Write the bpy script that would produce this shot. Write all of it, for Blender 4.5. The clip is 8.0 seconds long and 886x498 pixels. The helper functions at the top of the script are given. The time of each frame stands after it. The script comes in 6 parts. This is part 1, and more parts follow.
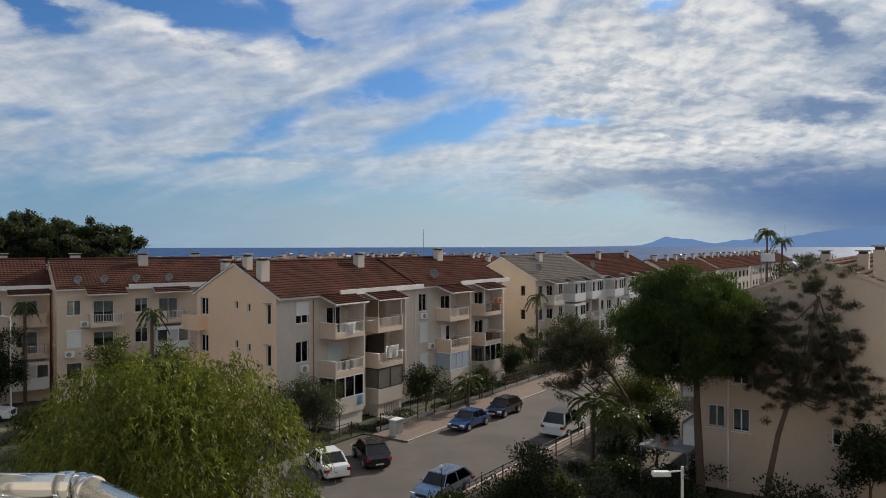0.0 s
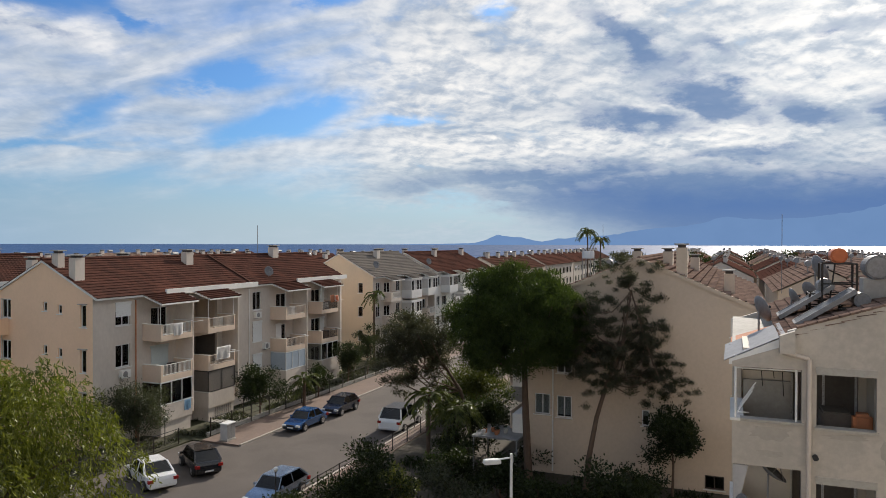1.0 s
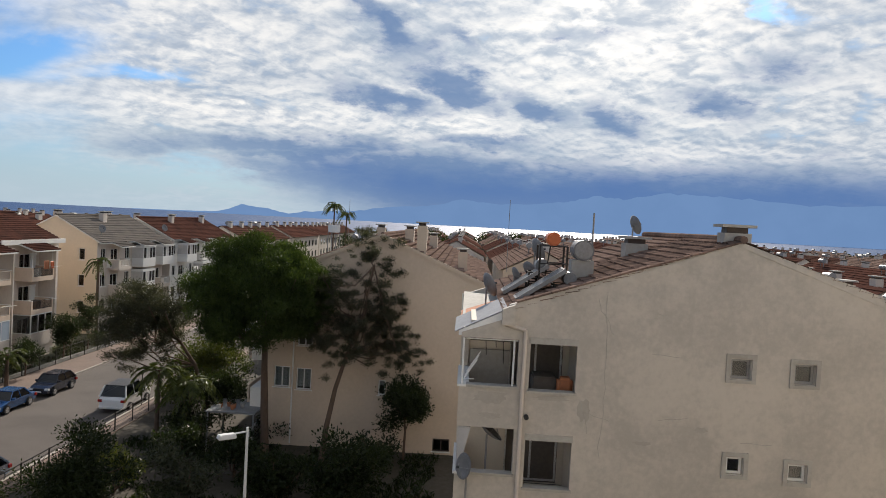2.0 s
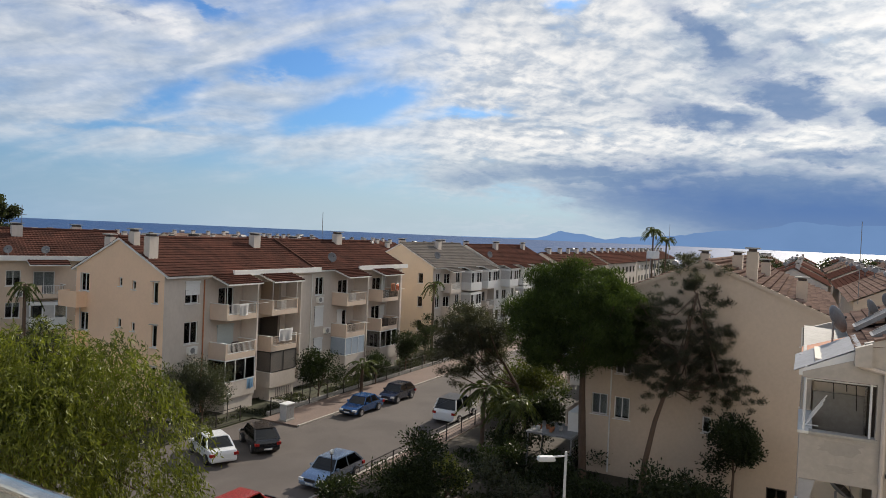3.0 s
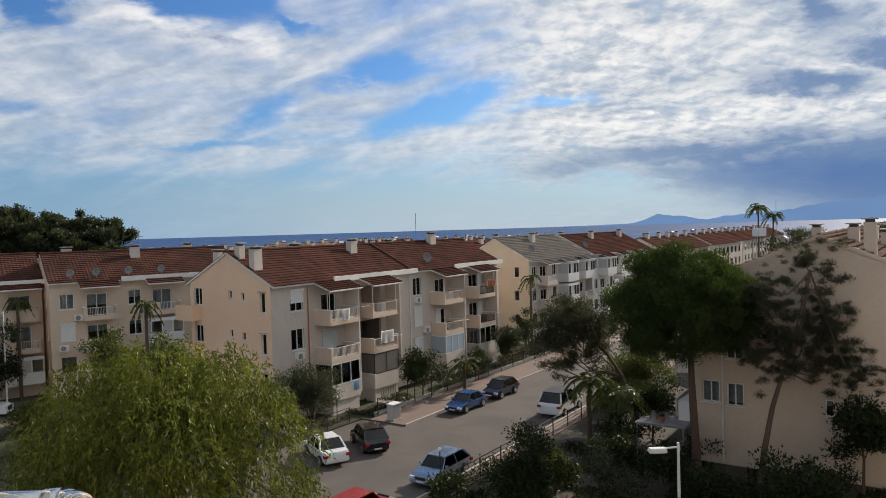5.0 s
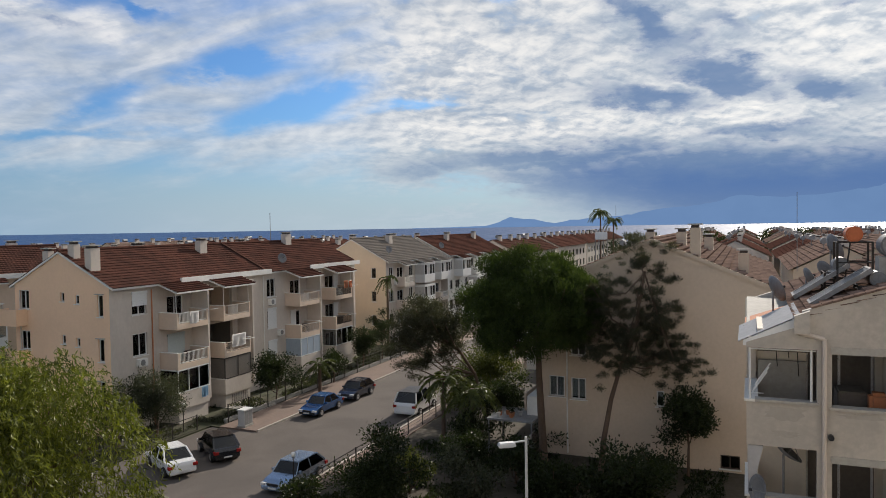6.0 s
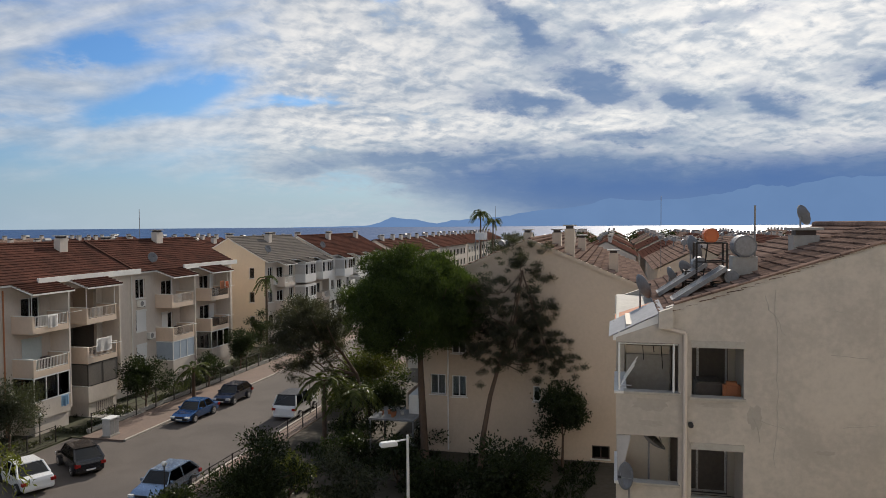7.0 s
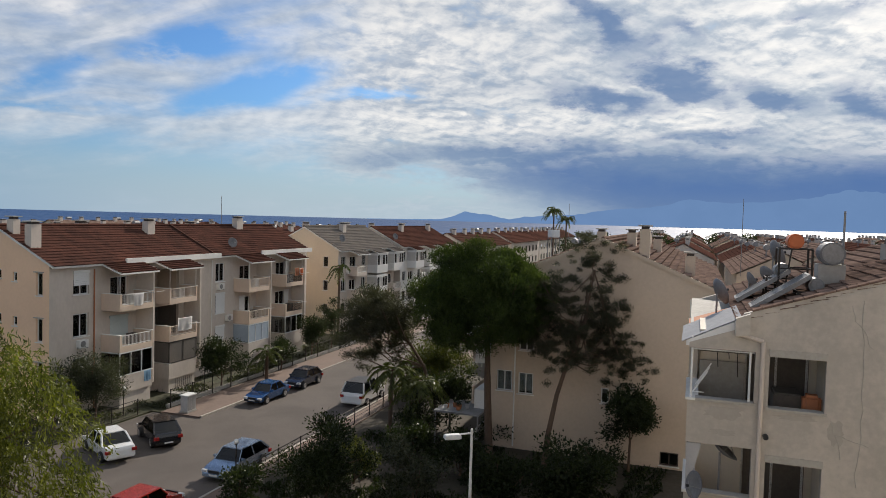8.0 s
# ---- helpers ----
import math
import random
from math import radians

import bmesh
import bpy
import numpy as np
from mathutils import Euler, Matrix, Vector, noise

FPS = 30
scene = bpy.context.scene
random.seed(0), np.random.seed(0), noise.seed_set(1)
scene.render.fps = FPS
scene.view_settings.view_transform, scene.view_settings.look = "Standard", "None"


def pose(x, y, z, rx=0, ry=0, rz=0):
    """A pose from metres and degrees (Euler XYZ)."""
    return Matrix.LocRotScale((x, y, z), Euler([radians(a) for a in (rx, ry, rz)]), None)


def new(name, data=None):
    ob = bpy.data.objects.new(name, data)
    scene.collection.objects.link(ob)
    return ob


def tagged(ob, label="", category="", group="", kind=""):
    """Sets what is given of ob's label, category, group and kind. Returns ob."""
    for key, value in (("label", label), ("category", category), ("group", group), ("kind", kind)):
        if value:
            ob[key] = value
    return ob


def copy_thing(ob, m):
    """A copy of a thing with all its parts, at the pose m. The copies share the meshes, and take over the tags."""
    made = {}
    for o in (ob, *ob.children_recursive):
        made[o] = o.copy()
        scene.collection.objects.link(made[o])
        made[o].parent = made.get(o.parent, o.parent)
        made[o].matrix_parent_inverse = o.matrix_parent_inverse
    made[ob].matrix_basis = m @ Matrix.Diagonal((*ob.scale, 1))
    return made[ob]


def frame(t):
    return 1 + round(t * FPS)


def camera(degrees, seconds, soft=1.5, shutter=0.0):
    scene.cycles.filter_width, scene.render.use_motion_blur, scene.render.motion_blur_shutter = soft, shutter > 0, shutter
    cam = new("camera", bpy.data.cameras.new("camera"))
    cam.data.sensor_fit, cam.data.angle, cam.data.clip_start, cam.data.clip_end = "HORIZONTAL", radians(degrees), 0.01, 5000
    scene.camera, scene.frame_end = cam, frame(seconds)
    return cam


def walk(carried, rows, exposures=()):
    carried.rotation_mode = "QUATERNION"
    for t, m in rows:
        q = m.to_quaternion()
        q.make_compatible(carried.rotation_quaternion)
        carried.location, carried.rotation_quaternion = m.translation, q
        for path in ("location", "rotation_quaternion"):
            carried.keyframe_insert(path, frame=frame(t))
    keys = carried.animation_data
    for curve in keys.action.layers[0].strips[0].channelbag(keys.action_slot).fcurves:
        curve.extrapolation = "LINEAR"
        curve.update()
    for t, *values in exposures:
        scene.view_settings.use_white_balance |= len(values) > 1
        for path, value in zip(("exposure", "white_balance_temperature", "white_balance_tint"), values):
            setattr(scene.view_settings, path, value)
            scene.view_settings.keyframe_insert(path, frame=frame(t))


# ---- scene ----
# ---------- camera and walk ----------
cam = camera(63.5, 8.0, soft=0.7)
EYE = 14.5
ROWS = [
    (0.0, -0.001, -0.002, -0.001, 0.00, -0.32, 0.13),
    (0.5, 0.010, -0.028, 0.003, -1.14, -0.43, 0.15),
    (1.0, 0.029, 0.027, -0.023, -12.93, -0.54, -0.12),
    (1.2, 0.055, 0.022, -0.035, -18.97, -0.48, -0.43),
    (1.5, 0.044, 0.019, -0.042, -27.00, -0.62, -1.15),
    (1.75, 0.033, 0.016, -0.047, -31.80, -1.25, -2.30),
    (2.0, 0.018, 0.012, -0.052, -33.00, -2.10, -3.10),
    (2.3, 0.001, 0.009, -0.057, -28.59, -2.93, -3.26),
    (2.5, -0.016, 0.001, -0.071, -22.95, -3.50, -2.86),
    (3.0, -0.037, 0.037, -0.024, -8.02, -1.25, -2.47),
    (3.5, -0.042, 0.061, -0.016, 0.30, -0.83, -2.61),
    (4.0, -0.062, 0.059, 0.029, 4.70, -1.14, -0.15),
    (4.2, -0.108, 0.080, 0.068, 5.51, -1.34, 1.32),
    (4.5, -0.070, 0.062, 0.060, 5.10, -1.50, 1.80),
    (4.8, -0.020, 0.040, 0.048, 2.30, -1.62, 1.85),
    (5.1, 0.035, 0.018, 0.035, -2.10, -1.70, 1.55),
    (5.3, 0.062, 0.009, 0.028, -5.11, -1.74, 1.24),
    (5.5, 0.062, 0.011, 0.041, -7.99, -1.85, 1.00),
    (6.0, 0.079, 0.026, 0.039, -11.93, -1.86, 0.92),
    (6.5, 0.072, 0.055, 0.040, -15.80, -1.91, 0.69),
    (6.8, 0.075, 0.063, 0.027, -18.54, -1.91, 0.54),
    (7.0, 0.077, 0.067, 0.016, -21.33, -1.98, 0.39),
    (7.5, 0.067, 0.058, -0.007, -21.98, -2.13, -0.17),
    (8.0, 0.081, 0.052, 0.003, -15.54, -2.45, -1.57),
]
walk(cam, [(t, pose(x, y, EYE + z, 90 + pitch, roll, yaw)) for t, x, y, z, yaw, pitch, roll in ROWS],
     [(0.0, 0.0, 6580, 11), (0.5, 0.22, 6600, 12), (2.5, 0.24, 6640, 12), (4.0, 0.22, 6640, 12), (5.5, 0.18, 6620, 12), (7.0, 0.08, 6640, 12), (8.0, 0.13, 6620, 12)])

# ---------- sky, sun ----------
SUN_AZ, SUN_EL = 42.0, 28.0  # degrees to the right of +y, and above the horizon
sun = new("sun", bpy.data.lights.new("sun", "SUN"))
sun.data.energy, sun.data.angle, sun.data.color = 4.8, radians(0.6), (1.0, 0.93, 0.82)
sun.matrix_world = Matrix.Translation((40, 20, 60)) @ (-Vector((math.sin(radians(SUN_AZ)) * math.cos(radians(SUN_EL)), math.cos(radians(SUN_AZ)) * math.cos(radians(SUN_EL)), math.sin(radians(SUN_EL))))).to_track_quat("-Z", "Y").to_matrix().to_4x4()


class Nodes:
    """Short hand for wiring a node tree."""

    def __init__(self, tree):
        self.tree = tree
        tree.nodes.clear()

    def put(self, kind, **sets):
        n = self.tree.nodes.new(kind)
        for k, v in sets.items():
            if k == "operation":
                n.operation = v
            elif k == "blend_type":
                n.blend_type = v
            elif k == "data_type":
                n.data_type = v
            elif k == "sky_type":
                n.sky_type = v
        return n

    def feed(self, socket, value):
        if isinstance(value, bpy.types.NodeSocket):
            self.tree.links.new(value, socket)
        elif value is not None:
            socket.default_value = value

    def math(self, op, a, b=None, c=None, clamp=False):
        n = self.put("ShaderNodeMath", operation=op)
        n.use_clamp = clamp
        for s, v in zip(n.inputs, (a, b, c)):
            self.feed(s, v)
        return n.outputs[0]

    def vec(self, x, y, z=0.0):
        n = self.put("ShaderNodeCombineXYZ")
        for s, v in zip(n.inputs, (x, y, z)):
            self.feed(s, v)
        return n.outputs[0]

    def noise(self, vector, scale, detail=4.0, rough=0.55, distortion=0.0, lac=2.0):
        n = self.put("ShaderNodeTexNoise")
        self.feed(n.inputs["Vector"], vector)
        n.inputs["Scale"].default_value, n.inputs["Detail"].default_value = scale, detail
        n.inputs["Roughness"].default_value, n.inputs["Distortion"].default_value = rough, distortion
        n.inputs["Lacunarity"].default_value = lac
        return n.outputs["Fac"]

    def ramp(self, value, lo, hi, a=0.0, b=1.0, smooth=True):
        n = self.put("ShaderNodeMapRange")
        n.interpolation_type = "SMOOTHSTEP" if smooth else "LINEAR"
        for s, v in zip(n.inputs, (value, lo, hi, a, b)):
            self.feed(s, v)
        return n.outputs[0]

    def mix(self, fac, a, b, blend="MIX"):
        n = self.put("ShaderNodeMix", data_type="RGBA")
        n.blend_type = blend
        self.feed(n.inputs[0], fac)
        self.feed(n.inputs[6], a if isinstance(a, bpy.types.NodeSocket) else (*a, 1))
        self.feed(n.inputs[7], b if isinstance(b, bpy.types.NodeSocket) else (*b, 1))
        return n.outputs[2]


world = bpy.data.worlds.new("sky")
scene.world = world
world.use_nodes = True
N = Nodes(world.node_tree)
tex = N.put("ShaderNodeTexCoord")
sep = N.put("ShaderNodeSeparateXYZ")
N.feed(sep.inputs[0], tex.outputs["Generated"])
deg = 180 / math.pi
az = N.math("MULTIPLY", N.math("ARCTAN2", sep.outputs[0], sep.outputs[1]), deg)
el = N.math("MULTIPLY", N.math("ARCSINE", sep.outputs[2]), deg)
# clouds lie in a layer: they shrink and flatten towards the horizon
up = N.math("MAXIMUM", sep.outputs[2], 0.0)
lay = N.math("DIVIDE", 1.0, N.math("ADD", up, 0.26))
flat = N.vec(N.math("MULTIPLY", sep.outputs[0], lay), N.math("MULTIPLY", sep.outputs[1], lay), 0.0)
wob = N.noise(flat, 1.6, 3, 0.5)
wob2 = N.noise(N.vec(N.math("MULTIPLY", az, 0.16), N.math("MULTIPLY", el, 0.34), 7.0), 1.0, 6, 0.62)
azw = N.math("ADD", az, N.math("MULTIPLY", N.math("SUBTRACT", wob2, 0.5), 7.0))
elw = N.math("ADD", el, N.math("MULTIPLY", N.math("SUBTRACT", wob, 0.5), 2.0))
elw = N.math("ADD", elw, N.math("MULTIPLY", N.math("SUBTRACT", wob2, 0.5), 3.6))


def patches(rows):
    """The strongest of some soft elliptical patches: azimuth, elevation, half width, half height, tilt, strength."""
    best = None
    for a0, e0, w, h, tilt, power in rows:
        c, s = math.cos(radians(tilt)), math.sin(radians(tilt))
        da, de = N.math("SUBTRACT", azw, a0), N.math("SUBTRACT", elw, e0)
        p = N.math("DIVIDE", N.math("ADD", N.math("MULTIPLY", da, c), N.math("MULTIPLY", de, s)), w)
        q = N.math("DIVIDE", N.math("SUBTRACT", N.math("MULTIPLY", de, c), N.math("MULTIPLY", da, s)), h)
        r = N.math("ADD", N.math("MULTIPLY", p, p), N.math("MULTIPLY", q, q))
        v = N.math("MULTIPLY", N.math("EXPONENT", N.math("MULTIPLY", r, -1.0)), power)
        best = v if best is None else N.math("MAXIMUM", best, v)
    return best


sky = N.put("ShaderNodeTexSky", sky_type="NISHITA")
sky.sun_disc, sky.sun_elevation, sky.sun_rotation = False, radians(SUN_EL), radians(SUN_AZ)
sky.air_density, sky.dust_density, sky.ozone_density = 1.0, 1.2, 2.0
clear = N.mix(1.0, sky.outputs[0], (0.052, 0.096, 0.150), "MULTIPLY")
fine = N.noise(flat, 5.0, 7, 0.56, 0.35)
puff = N.noise(flat, 15.0, 6, 0.56, 0.3)
streak = N.noise(N.vec(N.math("MULTIPLY", az, 0.10), N.math("MULTIPLY", el, 0.55), 2.0), 1.0, 7, 0.6, 0.8)
# the patch at (-20, 45) is an unseen overhead gap that lowers ambient light
holes = patches([(-23.0, 18.6, 9.0, 1.7, -12, 1.2), (-13.5, 18.3, 2.6, 1.5, -20, 0.8), (-30, 16.4, 4.0, 1.1, -20, 1.0), (-3.8, 12.3, 3.2, 1.0, 6, 1.0), (0.8, 9.6, 4.6, 1.1, 16, 1.0),
                 (-13.2, 9.4, 2.4, 0.8, 20, 0.75), (-10.5, 16.0, 1.8, 0.7, -30, 0.6), (4.5, 19.0, 2.2, 0.9, 0, 0.8), (-17, 6.7, 9, 0.4, 3, 0.45), (9.0, 9.2, 4.0, 0.5, 4, 0.5), (17, 17.8, 1.6, 0.8, 0, 0.55),
                 (-12, 2.2, 30, 2.6, 0, 0.75), (11, 2.2, 12, 1.5, 0, 0.7), (-30, 9.5, 3.0, 0.6, 5, 0.35), (56, 16.5, 3.0, 0.8, -20, 0.5), (-20, 45, 60, 20, 0, 0.5)])
thick = patches([(19, 5.2, 13, 0.9, 3, 0.85), (30, 3.2, 15, 2.2, 0, 1.0), (50, 2.8, 20, 2.5, 0, 0.95), (28, 9.4, 5, 1.2, -10, 0.9), (33, 10.8, 4.5, 1.6, -24, 0.9), (27.5, 15.2, 4.5, 1.5, -30, 0.9), (20, 4.6, 6, 0.6, 2, 0.9),
                 (40, 9.2, 3.2, 1.3, -20, 0.85), (46, 8.6, 3.0, 1.5, -10, 0.85), (53, 9.8, 3.5, 1.2, -12, 0.8), (36, 6.2, 5, 0.7, 0, 0.7), (43, 14.8, 3.0, 0.7, 0, 0.55), (57, 12, 4, 1.2, 0, 0.6), (33, 14.2, 2.6, 0.9, -30, 0.6),
                 (-18, 14.6, 7, 0.6, -6, 0.45), (-27, 12.3, 6, 0.6, -4, 0.3), (60, 45, 50, 20, 0, 0.5)])
glow = patches([(46, 16, 11, 5.5, 0, 1.1), (24, 18.5, 9, 2.2, 0, 0.6), (19, 7.6, 13, 0.8, 2, 0.75), (12, 13.0, 6, 2.6, 0, 0.55), (34, 7.4, 5, 0.7, 0, 0.8), (52, 6, 7, 0.9, 0, 0.8), (44, 3.8, 2.0, 0.35, 0, 0.8), (26, 1.7, 3.6, 0.45, 8, 0.75),
                (-22, 15.9, 6, 1.1, -14, 0.85), (-12.5, 13.9, 3.2, 1.0, -24, 0.8), (-33, 13.5, 3, 1.2, 0, 0.4)])
# on one side thin sheets drawn out along rising arcs, on the other cobbled cloud
right = N.ramp(az, 0.0, 13.0)
arc = N.math("SUBTRACT", el, N.math("MULTIPLY", az, 0.24))
sheet = N.noise(N.vec(N.math("MULTIPLY", az, 0.055), N.math("MULTIPLY", arc, 0.24), 5.0), 1.0, 6, 0.52, 1.3)
sheet2 = N.noise(N.vec(N.math("MULTIPLY", az, 0.13), N.math("MULTIPLY", arc, 0.42), 9.0), 1.0, 6, 0.55, 0.9)
soft = N.noise(flat, 2.6, 5, 0.5, 1.4)


def across(a, b):
    return N.math("ADD", a, N.math("MULTIPLY", right, N.math("SUBTRACT", b, a)))


# relief of the cobbles: brighter on the side that faces the sun
toward = N.put("ShaderNodeVectorMath", operation="ADD")
N.feed(toward.inputs[0], flat)
toward.inputs[1].default_value = (0.020, 0.022, 0.0)
puff_b = N.noise(toward.outputs[0], 15.0, 6, 0.56, 0.3)
fine_b = N.noise(toward.outputs[0], 5.0, 7, 0.56, 0.35)
relief = N.math("ADD", N.math("MULTIPLY", N.math("SUBTRACT", puff, puff_b), 0.9), N.math("MULTIPLY", N.math("SUBTRACT", fine, fine_b), 2.2))
body = N.math("ADD", N.math("ADD", N.math("MULTIPLY", fine, 0.40), N.math("MULTIPLY", streak, 0.20)), N.math("ADD", N.math("MULTIPLY", puff, 0.22), N.math("MULTIPLY", soft, 0.18)))
body = across(N.math("ADD", N.math("ADD", N.math("MULTIPLY", sheet, 0.58), N.math("MULTIPLY", soft, 0.26)), N.math("MULTIPLY", fine, 0.16)), body)
cover = N.math("SUBTRACT", N.math("ADD", N.math("ADD", body, 0.135), N.math("ADD", N.math("MULTIPLY", thick, 0.25), N.math("MULTIPLY", glow, 0.10))), N.math("MULTIPLY", holes, 0.46))
# inland, behind the eye and unseen, cloud is thinned to dim and cool ambient light
cover = N.math("SUBTRACT", cover, N.ramp(sep.outputs[1], 0.25, -0.35, 0.0, 0.05))
veil = N.ramp(cover, across(0.30, 0.34), across(0.74, 0.62))
dense = N.ramp(N.math("ADD", N.math("ADD", N.math("MULTIPLY", puff, 0.36), N.math("MULTIPLY", fine, 0.34)), N.math("MULTIPLY", soft, 0.30)), 0.38, 0.60)
dense = across(N.ramp(N.math("ADD", N.math("MULTIPLY", sheet2, 0.72), N.math("MULTIPLY", fine, 0.28)), 0.34, 0.66), dense)
white = N.mix(dense, N.mix(right, (0.60, 0.70, 0.81), (0.58, 0.68, 0.80)), N.mix(right, (0.98, 1.02, 1.05), (1.04, 1.06, 1.06)))
white = N.mix(N.math("MULTIPLY", glow, N.ramp(dense, 0.1, 0.8, 0.35, 1.0)), white, (1.38, 1.35, 1.28))
shaded = N.mix(N.ramp(relief, -0.40, 0.36), (0.66, 0.72, 0.80), (1.16, 1.14, 1.10))
white = N.mix(across(0.45, 0.7), white, N.mix(1.0, white, shaded, "MULTIPLY"))
gloom = N.ramp(N.math("ADD", N.math("ADD", thick, N.math("MULTIPLY", N.math("SUBTRACT", puff, 0.5), 1.1)), N.math("MULTIPLY", N.math("SUBTRACT", fine, 0.5), 1.0)), 0.16, 0.84)
cloud = N.mix(N.math("MULTIPLY", gloom, 0.90), white, (0.165, 0.285, 0.53))
seen = N.mix(N.math("MULTIPLY", veil, across(0.86, 0.96)), clear, cloud)
haze = N.ramp(el, 0.0, 8.5, 0.88, 0.0)
low = N.mix(N.ramp(az, -34.0, 2.0), (0.33, 0.55, 0.80), (0.60, 0.76, 0.88))
seen = N.mix(haze, seen, N.mix(N.ramp(N.math("ADD", az, N.math("MULTIPLY", el, 1.6)), 20.0, 35.0), low, (0.155, 0.285, 0.55)))
bank = N.math("MULTIPLY", N.ramp(N.math("SUBTRACT", el, N.math("MULTIPLY", N.math("SUBTRACT", wob2, 0.5), 5.0)), 2.2, 5.6, 0.93, 0.0), N.ramp(N.math("ADD", azw, N.math("MULTIPLY", el, 4.0)), 24.0, 46.0))
seen = N.mix(bank, seen, N.mix(N.ramp(el, 0.0, 3.5), (0.20, 0.33, 0.58), (0.125, 0.255, 0.56)))
bg = N.put("ShaderNodeBackground")
N.feed(bg.inputs[0], seen)
bg.inputs[1].default_value = 0.66
out = N.put("ShaderNodeOutputWorld")
N.feed(out.inputs[0], bg.outputs[0])

# ---------- materials ----------
def surface(name, base, other, rough=0.8, metal=0.0, big=0.35, small=9.0, mixup=0.6, bump=0.15, stretch=(1, 1, 1), spec=0.4, vary=0.0):
    """A two-scale procedural surface: large stains and fine grain in metres, with relief."""
    m = bpy.data.materials.new(name)
    m.use_nodes = True
    n = Nodes(m.node_tree)
    geo = n.put("ShaderNodeNewGeometry")
    mp = n.put("ShaderNodeMapping")
    n.feed(mp.inputs[0], geo.outputs["Position"])
    mp.inputs["Scale"].default_value = stretch
    a = n.noise(mp.outputs[0], big, 5, 0.6, 0.4)
    b = n.noise(mp.outputs[0], small, 5, 0.6)
    fac = n.math("MULTIPLY", n.ramp(n.math("ADD", n.math("MULTIPLY", a, 0.65), n.math("MULTIPLY", b, 0.35)), 0.35, 0.65), mixup)
    col = n.mix(fac, base, other)
    if vary:
        info = n.put("ShaderNodeObjectInfo")
        col = n.mix(n.math("MULTIPLY", info.outputs["Random"], vary), col, (0.02, 0.02, 0.02))
    p = n.put("ShaderNodeBsdfPrincipled")
    n.feed(p.inputs["Base Color"], col)
    n.feed(p.inputs["Roughness"], n.ramp(b, 0.3, 0.7, max(rough - 0.1, 0.02), min(rough + 0.1, 1)))
    p.inputs["Metallic"].default_value = metal
    p.inputs["Specular IOR Level"].default_value = spec
    if bump:
        k = n.put("ShaderNodeBump")
        k.inputs["Strength"].default_value, k.inputs["Distance"].default_value = bump, 0.02
        n.feed(k.inputs["Height"], b)
        n.feed(p.inputs["Normal"], k.outputs[0])
    o = n.put("ShaderNodeOutputMaterial")
    n.feed(o.inputs[0], p.outputs[0])
    return m


PEACH = surface("peach_render", (0.86, 0.60, 0.40), (0.76, 0.53, 0.35), 0.9, big=0.3, small=5)
CREAM = surface("cream_render", (0.61, 0.54, 0.47), (0.48, 0.42, 0.365), 0.9, big=0.35, small=5, stretch=(1, 1, 0.5))
SAND = surface("sand_render", (0.60, 0.485, 0.37), (0.49, 0.40, 0.31), 0.9, big=0.25, small=5)
OLD = surface("weathered_render", (0.52, 0.475, 0.415), (0.375, 0.345, 0.305), 0.92, big=0.55, small=6, mixup=0.8, bump=0.25)
YELLOW = surface("yellow_render", (0.70, 0.61, 0.46), (0.60, 0.53, 0.41), 0.9, big=0.3, small=5)
WHITE = surface("white_paint", (0.76, 0.75, 0.71), (0.60, 0.58, 0.54), 0.8, big=0.6, small=8, mixup=0.5)
TILE_RED = surface("red_roof_tile", (0.112, 0.052, 0.039), (0.052, 0.031, 0.026), 0.85, big=0.6, small=4, mixup=0.8, bump=0.4, spec=0.0)
TILE_DARK = surface("dark_tile", (0.095, 0.048, 0.036), (0.048, 0.034, 0.029), 0.85, big=0.8, small=5, bump=0.4, spec=0.0)
TILE_PALE = surface("pale_roof_tile", (0.25, 0.172, 0.138), (0.105, 0.075, 0.062), 0.85, big=0.8, small=4, mixup=0.9, bump=0.4, spec=0.0)
TILE_GREY = surface("grey_roofing", (0.175, 0.155, 0.135), (0.12, 0.108, 0.10), 0.85, big=0.5, small=4, bump=0.3, spec=0.0)
FRAME = surface("white_plastic", (0.74, 0.74, 0.72), (0.62, 0.62, 0.60), 0.45, bump=0)
DARKWOOD = surface("dark_frame", (0.07, 0.05, 0.04), (0.04, 0.03, 0.025), 0.5, bump=0)
STEEL = surface("polished_steel", (0.66, 0.66, 0.65), (0.60, 0.60, 0.60), 0.17, 1.0, big=3, small=8, mixup=0.4, bump=0)
IRON = surface("dark_iron", (0.035, 0.033, 0.03), (0.06, 0.042, 0.03), 0.65, 0.3, big=2, small=20)
GREYMETAL = surface("grey_metal", (0.30, 0.30, 0.30), (0.20, 0.19, 0.18), 0.6, 0.4, big=1, small=15)
CONCRETE = surface("concrete", (0.42, 0.40, 0.36), (0.28, 0.26, 0.23), 0.9, big=0.5, small=8, bump=0.3)
ASPHALT = surface("asphalt", (0.120, 0.101, 0.088), (0.082, 0.070, 0.062), 0.9, big=0.22, small=14, mixup=0.9, bump=0.3, spec=0.25)
PAVING = surface("brick_paving", (0.185, 0.128, 0.10), (0.13, 0.098, 0.08), 0.9, big=0.5, small=6, bump=0.3)
STAIN = surface("stained_render", (0.40, 0.37, 0.325), (0.34, 0.315, 0.28), 0.95, big=2.5, small=12, bump=0.3)
# cream render with warm light mixed into its colour
LIT_CREAM = surface("warm_lit_cream_render", (0.68, 0.54, 0.42), (0.56, 0.45, 0.35), 0.9, big=0.3, small=5, stretch=(1, 1, 0.5))
